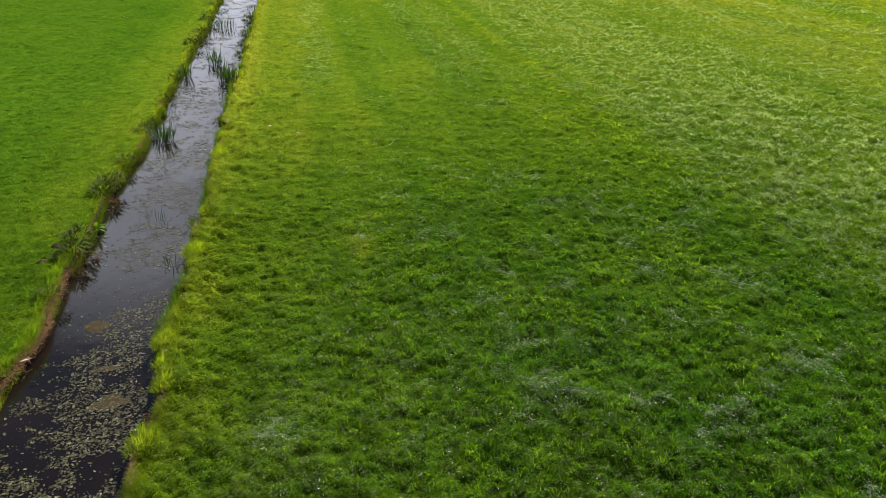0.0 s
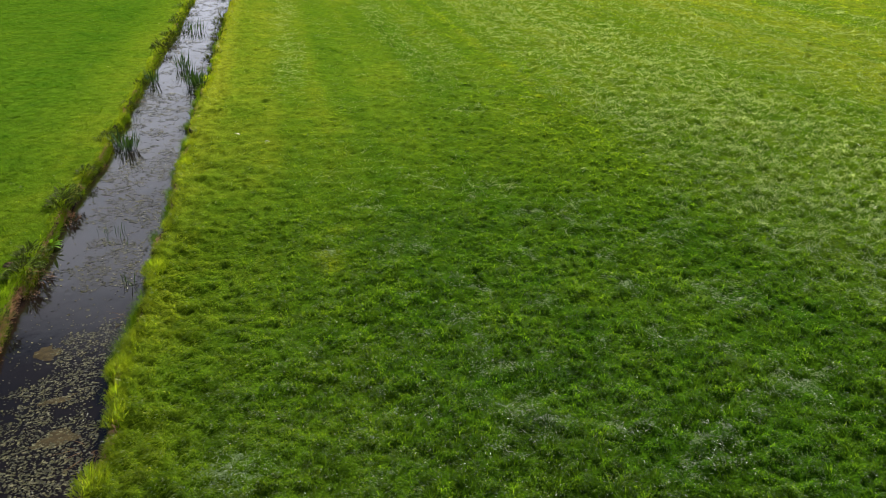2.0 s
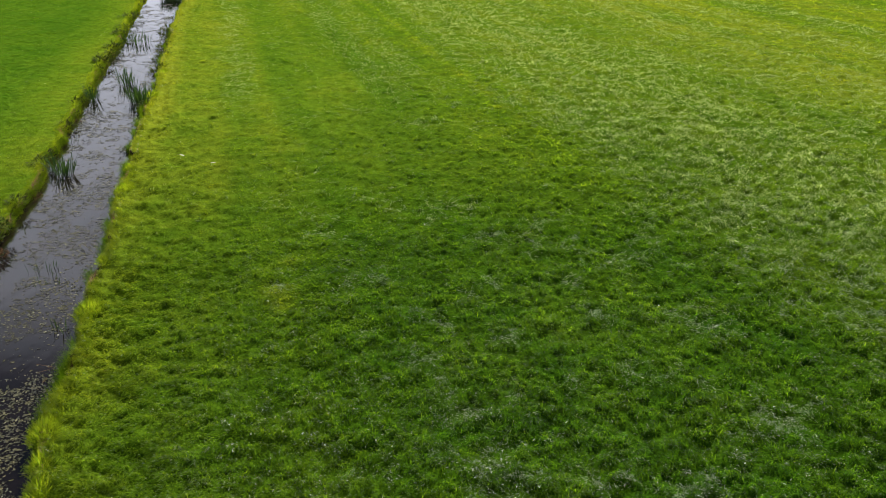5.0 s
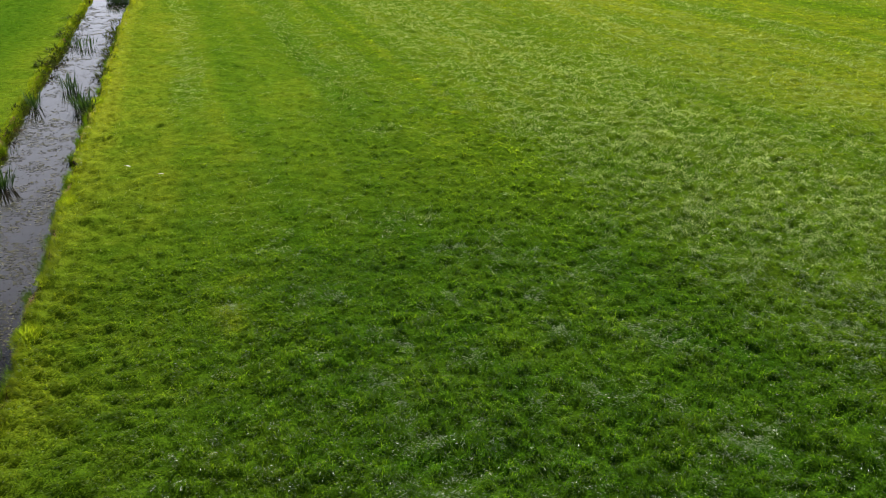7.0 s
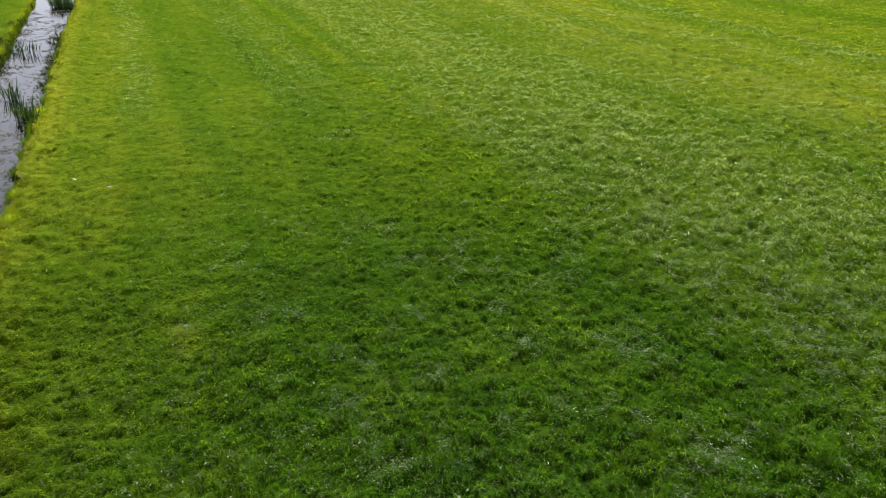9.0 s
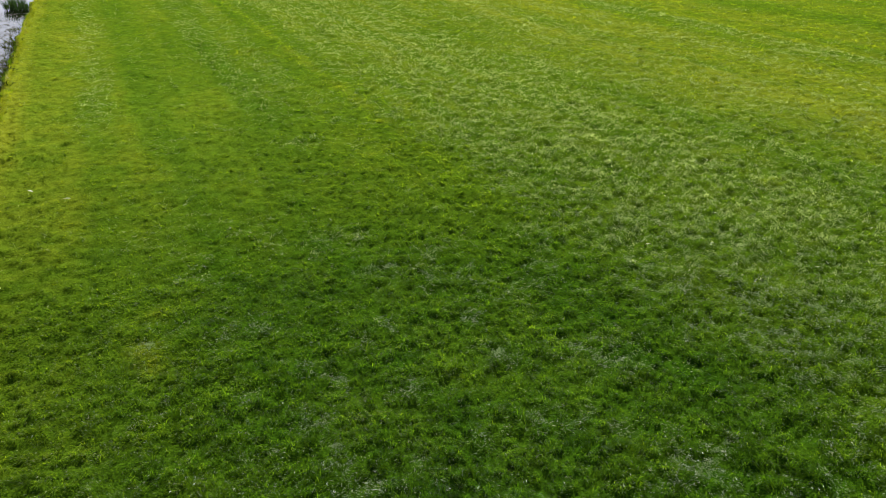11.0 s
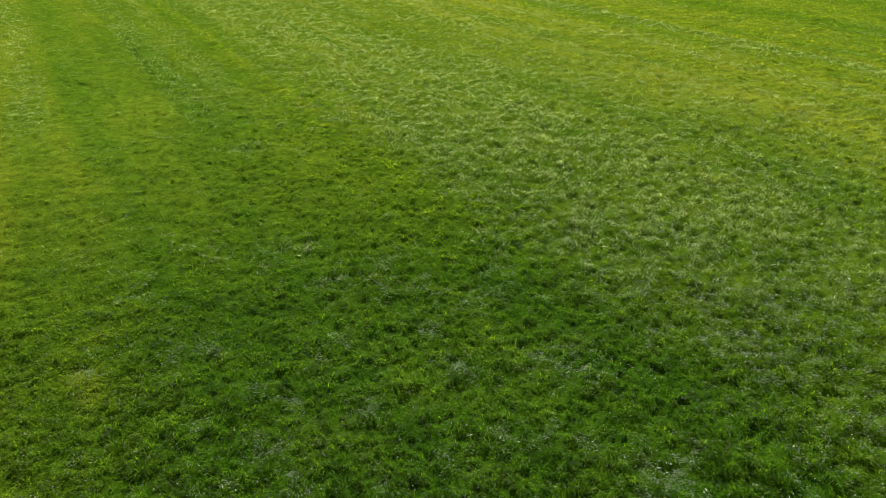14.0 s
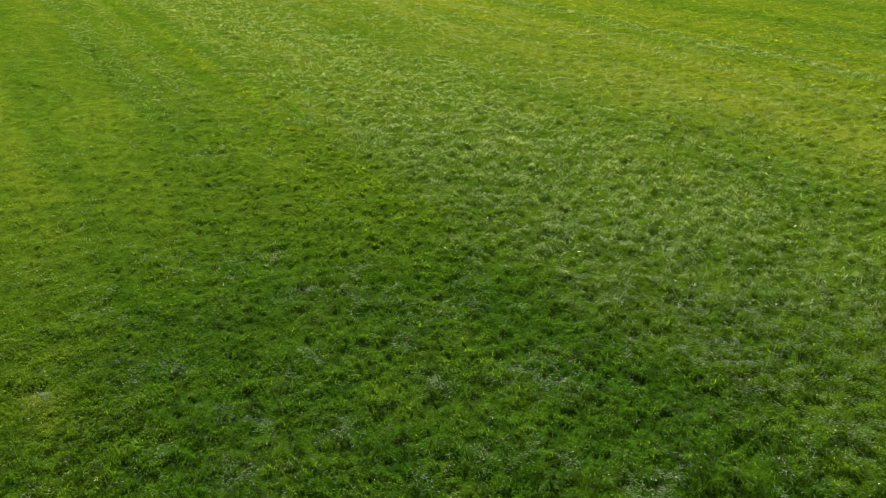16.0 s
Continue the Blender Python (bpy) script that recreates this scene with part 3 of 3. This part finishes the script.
def build_dead_grass():
    """Bleached roots and dead grass that fray from the crumbling bank edges."""
    n = 40000
    y = 1.0 + 60 * np.random.uniform(0, 1, n) ** 1.7
    side = np.random.uniform(0, 1, n) < 0.66
    patch = field_noise(y, 0 * y, 0.9, 56) + np.where((y < 15) & side, 0.60, np.where(side, -0.08, np.where(y < 12, -0.02, -0.3)))
    keep = np.random.uniform(0, 1, n) < np.clip((patch - 0.45) * 3, 0, 1)
    y, side = y[keep], side[keep]
    n = len(y)
    off = np.random.normal(0.02, 0.05, n) + np.where(side & (y < 15), 0.03, 0)
    x = np.where(side, left_edge(y) + off, right_edge(y) - off)
    size = np.maximum(1, (y + 8) / 24)
    h = np.where(side, 0.0, np.pi) + np.random.normal(0, 0.9, n)
    l = np.random.uniform(0.05, 0.16, n) * np.where(side & (y < 15), 1.25, 1)
    t = (np.random.uniform(0, 1, n), np.random.uniform(0, 1, n), 0 * x)
    z = np.where(off > 0, -0.10 * np.random.uniform(0, 1, n) - off, 0.02)
    ob = blades("dead_bank_grass", x, y, l, 0.013 * size * np.random.uniform(0.6, 1.4, n), h, np.random.uniform(0.7, 1.6, n), t, z, BLEACHED)
    tagged(ob, "bleached tan dead grass and roots fraying from the banks", "dead grass", kind="stuff")


build_sward()
build_dead_grass()
build_outer_sward()
build_bank_grass()
build_bank_fringe()


# ---- plants, litter and what floats on the water ----
def part(name, bm, mat, parent, label=""):
    """Link a bmesh as one mesh under a thing or a part."""
    me = bpy.data.meshes.new(name)
    bm.to_mesh(me)
    bm.free()
    me.materials.append(mat)
    ob = new(name, me)
    ob.parent = parent
    return tagged(ob, label) if label else ob


def share(name, me, parent, m):
    ob = new(name, me)
    ob.parent = parent
    ob.matrix_basis = m
    return ob


def thing(name, x, y, z, label, category, group="", turn=0):
    ob = new(name)
    ob.empty_display_size = 0.1
    ob.matrix_basis = pose(x, y, z, 0, 0, turn)
    return tagged(ob, label, category, group)


def leaf_mesh(name, length, width, droop, mat, fold=0.25, rows=7, belly=0.35):
    """A leaf along +z from its root: widest at belly, tapering to a point, folded along its rib and drooping towards +x."""
    bm = bmesh.new()
    prev, px, pz, a = None, 0.0, 0.0, 0.05
    for i in range(rows + 1):
        u = i / rows
        w = width / 2 * (0.25 + 0.75 * min(1, u / belly)) * (1 - max(0, (u - belly) / (1 - belly)) ** 1.6)
        w = max(w, 0.0008)
        nx, nz = math.cos(a), -math.sin(a)
        row = [bm.verts.new((px + nx * fold * w, -w, pz + nz * fold * w)), bm.verts.new((px, 0, pz)), bm.verts.new((px + nx * fold * w, w, pz + nz * fold * w))]
        if prev:
            bm.faces.new((prev[0], prev[1], row[1], row[0]))
            bm.faces.new((prev[1], prev[2], row[2], row[1]))
        prev = row
        a += droop / rows * (0.4 + 1.2 * u)
        px += math.sin(a) * length / rows
        pz += math.cos(a) * length / rows
    me = bpy.data.meshes.new(name)
    bm.to_mesh(me)
    bm.free()
    me.materials.append(mat)
    me.polygons.foreach_set("use_smooth", np.ones(len(me.polygons), dtype=bool))
    return me


rng = random.Random(7)
REED_LEAVES = [leaf_mesh("reed_leaf", rng.uniform(0.85, 1.2), rng.uniform(0.036, 0.052), rng.uniform(0.1, 0.9), REED) for _ in range(6)]
TUFT_LEAVES = [leaf_mesh("tuft_leaf", rng.uniform(0.8, 1.2), rng.uniform(0.04, 0.06), rng.uniform(0.7, 2.0), BRIGHT, rows=5) for _ in range(6)]
DULL_LEAVES = [leaf_mesh("bank_leaf", rng.uniform(0.8, 1.2), rng.uniform(0.16, 0.26), rng.uniform(0.6, 1.8), DULL, rows=5) for _ in range(6)]
RUST_LEAVES = [leaf_mesh("withered_leaf", rng.uniform(0.8, 1.2), rng.uniform(0.10, 0.18), rng.uniform(0.9, 2.2), RUST, rows=5) for _ in range(4)]
DOCK_LEAVES = [leaf_mesh("dock_leaf", rng.uniform(0.85, 1.15), rng.uniform(0.20, 0.28), rng.uniform(0.7, 1.5), DOCK, 0.3, 7, 0.45) for _ in range(4)]


WEED_STEM = leaf_mesh("weed_stem", 1.0, 0.03, 0.3, DULL, 0.9, 4, 0.2)
DRY_STEM = leaf_mesh("dry_stem", 1.0, 0.03, 0.5, DEAD, 0.9, 4, 0.2)
STRAW = leaf_mesh("straw", 3.0, 0.03, 0.5, DEAD, 0.9, 5, 0.2)
GREEN_STEM = leaf_mesh("green_stem", 1.0, 0.02, 0.1, REED, 0.9, 4, 0.2)


def plant(name, leaf_name, meshes, x, y, z, count, height, spread, tilt, label, category, group, rise=0.0, stem=None):
    """A clump of leaves that rise from a small patch of ground, each a mesh of its own under the clump."""
    root = thing(name, x, y, z, label, category, group)
    for _ in range(count):
        a, r = rng.uniform(0, 360), spread * math.sqrt(rng.random())
        lx, ly = r * math.cos(radians(a)), r * math.sin(radians(a))
        s = height * rng.uniform(0.55, 1.1)
        lz = rise * rng.random() * (1.2 - r / max(spread, 0.01))
        m = pose(lx, ly, max(lz, 0), 0, rng.uniform(0.1, 1.0) * tilt, a + rng.uniform(-50, 50)) @ Matrix.Diagonal((s, s * 0.6 + 0.4 * height, s, 1))
        share(leaf_name, rng.choice(meshes), root, m)
    for _ in range(5 if stem else 0):
        a, r = rng.uniform(0, 6.283), spread * 0.5 * rng.random()
        share("stem", stem, root, pose(r * math.cos(a), r * math.sin(a), -0.02, 0, rng.uniform(0, 25), math.degrees(a)) @ Matrix.Scale(rise * rng.uniform(1.0, 1.5) + 0.1, 4))
    return root


def reed(x, y, count, height, spread, tilt=22):
    return plant("reed_clump", "leaf", REED_LEAVES, x, y, WATER_Z - 0.05, count, height, spread, tilt,
                 "dark green reed clump standing in the ditch water", "reeds", "reeds in the ditch", 0.0, GREEN_STEM if height > 0.6 else None)


def tuft(x, y, count, height, spread):
    """A dense cushion of fine blades with a few straws in it."""
    z = float(land(np.array([x + 0.15]), np.array([y]))[0]) - 0.02
    root = thing("grass_tuft", x, y, z, "bright yellow-green grass tuft hanging over the ditch bank", "grass tuft", "tufts along the bank")
    n = count * 14
    a, r = np.random.uniform(0, 2 * np.pi, n), spread * 1.5 * np.sqrt(np.random.uniform(0, 1, n))
    lx, ly = r * np.cos(a) * 0.8, r * np.sin(a) * 1.3
    long = height * np.random.uniform(0.45, 0.95, n) * (1.15 - 0.5 * r / (spread * 1.5))
    tint = (np.clip(np.random.normal(0.66, 0.12, n), 0, 1), np.clip(np.random.normal(0.64, 0.14, n), 0, 0.96), np.full(n, 0.02))
    foliage = blades("foliage", lx, ly, long, np.random.uniform(0.008, 0.014, n) * (1 + max(0, y - 10) / 30), a + np.random.normal(0, 0.8, n),
                     0.15 + 0.75 * r / (spread * 1.5) * np.random.uniform(0.5, 1.3, n), tint, -0.03 - 0.12 * np.clip(-lx / spread, 0, 1) ** 2, GRASS)
    foliage.parent = root
    for _ in range(3):
        share("straw", STRAW, root, pose(rng.uniform(-0.1, 0.1), rng.uniform(-0.1, 0.1), -0.02, 0, rng.uniform(20, 70), rng.uniform(0, 360)) @ Matrix.Scale(height * 0.25, 4))
    return root


def bank_plant(x, y, count, height, spread):
    z = float(land(np.array([x]), np.array([y]))[0]) - 0.02
    root = plant("bank_plant", "leaf", DULL_LEAVES, x, y, z, count * 5, height * (0.33 + 0.03 * min(1, max(0, (y - 20) / 15))), spread * 1.15, 65,
                 "dull green leafy weed clump on the eroded bank", "weeds", "weeds along the bank", height * 0.62, WEED_STEM)
    for _ in range(18 if y < 30 else 0):
        a = rng.uniform(-120, 60)
        share("arching_leaf", rng.choice(TUFT_LEAVES), root, pose(rng.uniform(-0.15, 0.2), rng.uniform(-0.3, 0.3), height * 0.2, 0, rng.uniform(15, 45), a) @ Matrix.Scale(height * rng.uniform(0.6, 0.95), 4))
    return root


def withered(x, y, count, height, spread):
    z = max(float(land(np.array([x]), np.array([y]))[0]), WATER_Z) - 0.02
    return plant("withered_clump", "leaf", RUST_LEAVES, x, y, z, count * 5, height * 0.20, spread * 1.1, 80,
                 "rust-brown withered leaf clump at the water's edge", "dead weeds", "weeds along the bank", height * 0.45, DRY_STEM)


def dock(x, y, count, height):
    z = float(land(np.array([x]), np.array([y]))[0]) + 0.0
    return plant("dock_plant", "leaf", DOCK_LEAVES, x, y, z, count, height, 0.06, 85,
                 "bright green broad-leaved dock plant on the bank edge", "dock", "weeds along the bank")


def snap(x, y, reach):
    """Shift a bank plant sideways so that it roots reach metres out from the nearer bank's edge."""
    le, re = float(left_edge(np.array([y]))[0]), float(right_edge(np.array([y]))[0])
    return le + reach if abs(x - le) < abs(x - re) else re - reach


def build_plants():
    for x, y, c, h, r in ((-8.0, 27.1, 34, 1.05, 0.38), (-8.35, 27.6, 14, 0.8, 0.35), (-7.5, 43.2, 22, 1.25, 0.36), (-7.2, 42.8, 12, 1.0, 0.25),
                          (-6.5, 38.6, 24, 1.3, 0.32), (-6.1, 37.9, 28, 1.3, 0.36), (-5.85, 38.6, 14, 1.0, 0.3), (-8.75, 39.7, 26, 1.1, 0.34), (-9.0, 40.4, 14, 0.7, 0.35),
                          (-8.0, 57.2, 20, 1.1, 0.7), (-8.7, 57.0, 22, 1.0, 0.7), (-6.9, 17.6, 14, 0.38, 0.55), (-6.5, 16.7, 8, 0.32, 0.4),
                          (-8.45, 31.5, 8, 0.5, 0.3), (-5.75, 14.0, 6, 0.5, 0.2),
                          (-8.1, 81.3, 60, 1.3, 0.5), (-7.3, 80.9, 60, 1.2, 0.5), (-6.7, 80.7, 50, 1.0, 0.4), (-7.6, 82.5, 60, 1.5, 0.6)):
        reed(x, y, int(c * 1.6), h, r)
    for x, y, c, h, r in ((-5.25, 14.5, 80, 0.44, 0.30), (-5.22, 9.2, 40, 0.46, 0.24), (-5.1, 8.2, 26, 0.50, 0.16), (-5.05, 7.4, 30, 0.44, 0.2),
                          (-5.1, 5.35, 44, 0.45, 0.26), (-5.5, 24.0, 60, 0.42, 0.30), (-5.62, 26.4, 18, 0.34, 0.2), (-8.5, 8.6, 26, 0.42, 0.22),
                          (-5.9, 38.4, 22, 0.5, 0.3), (-6.1, 44.5, 20, 0.4, 0.3), (-5.3, 17.5, 14, 0.30, 0.2)):
        tuft(snap(x, y, 0.02), y, c, h * 0.88, r)
    for x, y, c, h, r in ((-8.35, 19.8, 24, 0.52, 0.38), (-8.5, 20.7, 22, 0.50, 0.35), (-8.35, 14.6, 26, 0.52, 0.42), (-8.45, 15.6, 22, 0.50, 0.4), (-8.7, 12.0, 20, 0.34, 0.3),
                          (-8.75, 23.2, 18, 0.34, 0.3), (-8.75, 27.9, 26, 0.55, 0.4), (-8.8, 33.9, 26, 0.55, 0.4), (-9.1, 36.0, 22, 0.45, 0.4), (-9.2, 38.2, 24, 0.55, 0.5),
                          (-9.3, 46.7, 26, 0.5, 0.4), (-9.2, 49.0, 34, 0.75, 0.5), (-9.0, 51.6, 34, 0.7, 0.5), (-9.1, 54.2, 34, 0.65, 0.6), (-9.0, 59.9, 34, 0.65, 0.7), (-9.3, 68.6, 36, 0.7, 0.9), (-9.9, 63.0, 22, 0.6, 0.7),
                          (-5.7, 30.5, 14, 0.35, 0.3), (-5.9, 40.4, 26, 0.5, 0.4), (-5.95, 46.1, 34, 0.6, 0.5), (-5.95, 50.2, 40, 0.65, 0.6), (-6.0, 54.6, 36, 0.6, 0.6), (-6.1, 61.5, 36, 0.6, 0.7), (-5.6, 36.7, 34, 0.5, 0.45), (-5.55, 29.7, 22, 0.35, 0.35), (-5.65, 27.1, 16, 0.3, 0.25), (-6.5, 59.0, 24, 0.5, 0.7), (-6.75, 68.0, 22, 0.5, 0.8)):
        bank_plant(snap(x, y, 0.20 if x > -7 else 0.06 if y > 24 else -0.02), y, c if y > 30 else int(c * 1.4), h * (2.0 if x > -7 else 1.3 if y > 30 else 1.45), r)
    for x, y, c, h, r in ((-8.12, 19.2, 30, 0.46, 0.38), (-8.2, 14.9, 24, 0.40, 0.34), (-8.25, 13.9, 18, 0.3, 0.25), (-8.6, 24.5, 14, 0.3, 0.25), (-8.95, 35.0, 12, 0.3, 0.3),
                          (-5.32, 14.2, 14, 0.26, 0.16), (-5.25, 6.6, 12, 0.25, 0.2), (-9.0, 41.0, 10, 0.3, 0.3)):
        withered(snap(x, y, 0.16), y, int(c * 1.5), h * 1.9, r * 1.1)
    for x, y, c, h in ((-8.25, 16.9, 9, 0.36), (-8.5, 8.3, 6, 0.24), (-8.32, 17.4, 6, 0.26)):
        dock(snap(x, y, 0.05), y, c, h * 1.4)


def pad_mesh(name, length, width, notch):
    """A floating leaf: an oval pad, cleft at the stalk, its rim a little raised."""
    bm = bmesh.new()
    c = bm.verts.new((0, 0, 0.0))
    ring = []
    for i in range(8):
        a = notch + (2 * math.pi - 2 * notch) * i / 7
        wob = 1 + 0.08 * math.sin(3 * a + length * 50)
        ring.append(bm.verts.new((math.cos(a) * length / 2 * wob, math.sin(a) * width / 2 * wob, 0.003 + 0.003 * math.sin(2 * a))))
    for a, b in zip(ring, ring[1:]):
        bm.faces.new((c, a, b))
    me = bpy.data.meshes.new(name)
    bm.to_mesh(me)
    bm.free()
    me.materials.append(PAD)
    return me


def pad_cover(x, y):
    """How thickly leaves cover the water there."""
    n = 0.45 * field_noise(x, y, 0.9, 61) + 0.55 * field_noise(x, y, 0.30, 62)
    mid = (x - left_edge(y)) / (right_edge(y) - left_edge(y))
    c = 0.40 * band(y, 0, 5.0, 1.5) + 0.27 * band(y, 5.5, 7.5, 0.6) + 0.40 * band(y, 7, 11.5, 1.2) * band(mid, 0.5, 0.8, 0.15) + 0.22 * band(y, 7.5, 9.2, 0.8) * band(mid, 0.12, 0.5, 0.15)
    c = c + 0.16 * band(y, 11.5, 15, 1) * band(mid, 0.5, 0.9, 0.2) + 0.44 * band(y, 15.0, 20.5, 1.5) * band(mid, 0.45, 0.92, 0.25) + 0.20 * band(y, 20, 25, 2) * band(mid, 0.3, 0.9, 0.2) + 0.30 * band(y, 24, 36, 3) + 0.19 * band(y, 36, 80, 5)
    return 0.05 + 0.95 * np.clip((n + c - 0.76) * 6, 0, 1)


def build_pads():
    y = 1.0 + 78 * np.random.uniform(0, 1, 125000) ** 1.55
    mid = np.random.uniform(0.05, 0.95, len(y))
    le, re = left_edge(y) + 0.25, right_edge(y) - 0.22
    x = le + (re - le) * mid
    keep = np.random.uniform(0, 1, len(y)) < pad_cover(x, y) * np.where(y > 22, 0.26, np.where(y > 14, 0.32, 0.50))
    x, y = x[keep], y[keep]
    kinds = [pad_mesh("floating_leaf", a, b, k) for a, b, k in ((0.065, 0.040, 0.3), (0.08, 0.032, 0.1), (0.05, 0.042, 0.4), (0.08, 0.044, 0.25), (0.04, 0.03, 0.2))]
    near = np.argsort((x + 6.8) ** 2 + (y - 4.5) ** 2)
    for i in near[:290]:
        m = Matrix.Translation((x[i], y[i], WATER_Z + 0.004)) @ pose(0, 0, 0, rng.uniform(-5, 5), rng.uniform(-5, 5), rng.uniform(0, 360)) @ Matrix.Scale(rng.uniform(0.7, 1.4), 4)
        share("floating_leaf", rng.choice(kinds), water, m)
    # the rest of the leaves, too small to pick apart
    co, faces = [], []
    outline = [(np.array([v.co[:] for v in k.vertices]), [tuple(p.vertices) for p in k.polygons]) for k in kinds]
    for i in near[290:]:
        v, f = outline[rng.randrange(5)]
        a, s = rng.uniform(0, 6.283), (0.35 + 0.95 * rng.random() ** 1.4) * (1 + max(0, y[i] - 10) * 0.03)
        r = np.array(((math.cos(a), -math.sin(a), 0), (math.sin(a), math.cos(a), 0), (rng.uniform(-0.1, 0.1), rng.uniform(-0.1, 0.1), 1)))
        b = len(co) * 9
        co.append(v @ r.T * s + np.array((x[i], y[i], WATER_Z + 0.005)))
        faces += [tuple(q + b for q in p) for p in f]
    me = bpy.data.meshes.new("pondweed")
    me.from_pydata(np.concatenate(co).tolist(), [], faces)
    me.materials.append(PAD)
    tagged(new("pondweed", me), "olive green floating pondweed leaves on dark water", "pondweed", kind="stuff")


def blob(name, x, y, z, rx, ry, h, mat, label, category, seed, turn=0, group=""):
    """A low heap with an uneven outline."""
    bm = bmesh.new()
    rings, seg = 5, 18
    top = bm.verts.new((0, 0, h))
    prev = [top] * seg
    for k in range(1, rings + 1):
        row = []
        for i in range(seg):
            a = 2 * math.pi * i / seg
            w = 1 + 0.7 * noise.noise((math.cos(a) * 1.6 + seed, math.sin(a) * 1.6, seed)) + 0.35 * noise.noise((math.cos(a) * 5, math.sin(a) * 5 + k * 0.3, seed))
            u = k / rings
            row.append(bm.verts.new((rx * u * w * math.cos(a), ry * u * w * math.sin(a), h * (1 - u * u) * (1 + 0.5 * noise.noise((a * 3, u * 4, seed)) * (u < 1)))))
        for i in range(seg):
            j = (i + 1) % seg
            bm.faces.new((top, row[i], row[j]) if k == 1 else (prev[i], row[i], row[j], prev[j]))
        prev = row
    me = bpy.data.meshes.new(name)
    bm.to_mesh(me)
    bm.free()
    me.materials.append(mat)
    ob = new(name, me)
    ob.matrix_basis = pose(x, y, z, 0, 0, turn)
    return tagged(ob, label, category, group)


def build_litter():
    for x, y, rx, ry, s in ((-6.03, 7.26, 0.42, 0.24, 1.0), (-7.11, 10.71, 0.32, 0.30, 2.0), (-6.35, 8.67, 0.40, 0.12, 3.0)):
        blob("algae_mat", x, y, WATER_Z + 0.002, rx, ry, 0.006, ALGAE, "beige-brown algae mat floating just at the surface", "algae", s, 20, "algae mats")
    for x, y, s in ((-9.2, 15.35, 4.0), (-9.28, 14.2, 5.0)):
        blob("molehill", x, y, float(land(np.array([x]), np.array([y]))[0]), 0.17, 0.15, 0.07, CRUMBLED, "small brown heap of bare soil in the grass", "molehill", s, 0, "soil heaps")
    for x, y, turn, size in ((-3.54, 26.83, -35, 0.24), (-2.33, 25.62, 5, 0.22)):
        z = float(land(np.array([x]), np.array([y]))[0]) + 0.19
        root = thing("white_feather", x, y, z, "small white feather lying on the grass", "feather", "feathers on the grass", turn)
        for name, mesh, m in (("vane", leaf_mesh("vane", size, size * 0.28, 0.8, FEATHER, 0.2, 7, 0.5), pose(0, 0, 0, 0, 78, 0)),
                              ("quill", leaf_mesh("quill", size * 0.4, 0.008, 0.1, QUILL, 0.6, 4, 0.3), pose(0, 0, 0, 0, 95, 180))):
            share(name, mesh, root, m)
    z = float(land(np.array([-8.4]), np.array([8.7]))[0])
    root = thing("fallen_leaf", -8.2, 8.7, z - 0.03, "pale dried leaf lying over the bank edge", "leaf", "", 20)
    share("leaf_blade", leaf_mesh("dried_blade", 0.26, 0.06, 0.9, QUILL, 0.3, 6, 0.4), root, pose(0, 0, 0, 0, 65, 0))
    stems = [leaf_mesh("dead_stem", rng.uniform(0.3, 0.55), 0.014, rng.uniform(0.0, 0.4), DEAD, 0.8, 5, 0.2) for _ in range(4)]
    for x, y, c in ((-5.42, 6.75, 5), (-5.6, 12.0, 4), (-8.05, 8.9, 2)):
        root = thing("dead_stems", x, y, WATER_Z + 0.01, "loose pale dead stems fallen into the water", "dead stems", "stems at the water's edge")
        for _ in range(c):
            share("stem", rng.choice(stems), root, pose(rng.uniform(-0.2, 0.2), rng.uniform(-0.25, 0.25), 0.01, 0, rng.uniform(62, 88), rng.uniform(120, 250)))


build_plants()
build_litter()
build_pads()
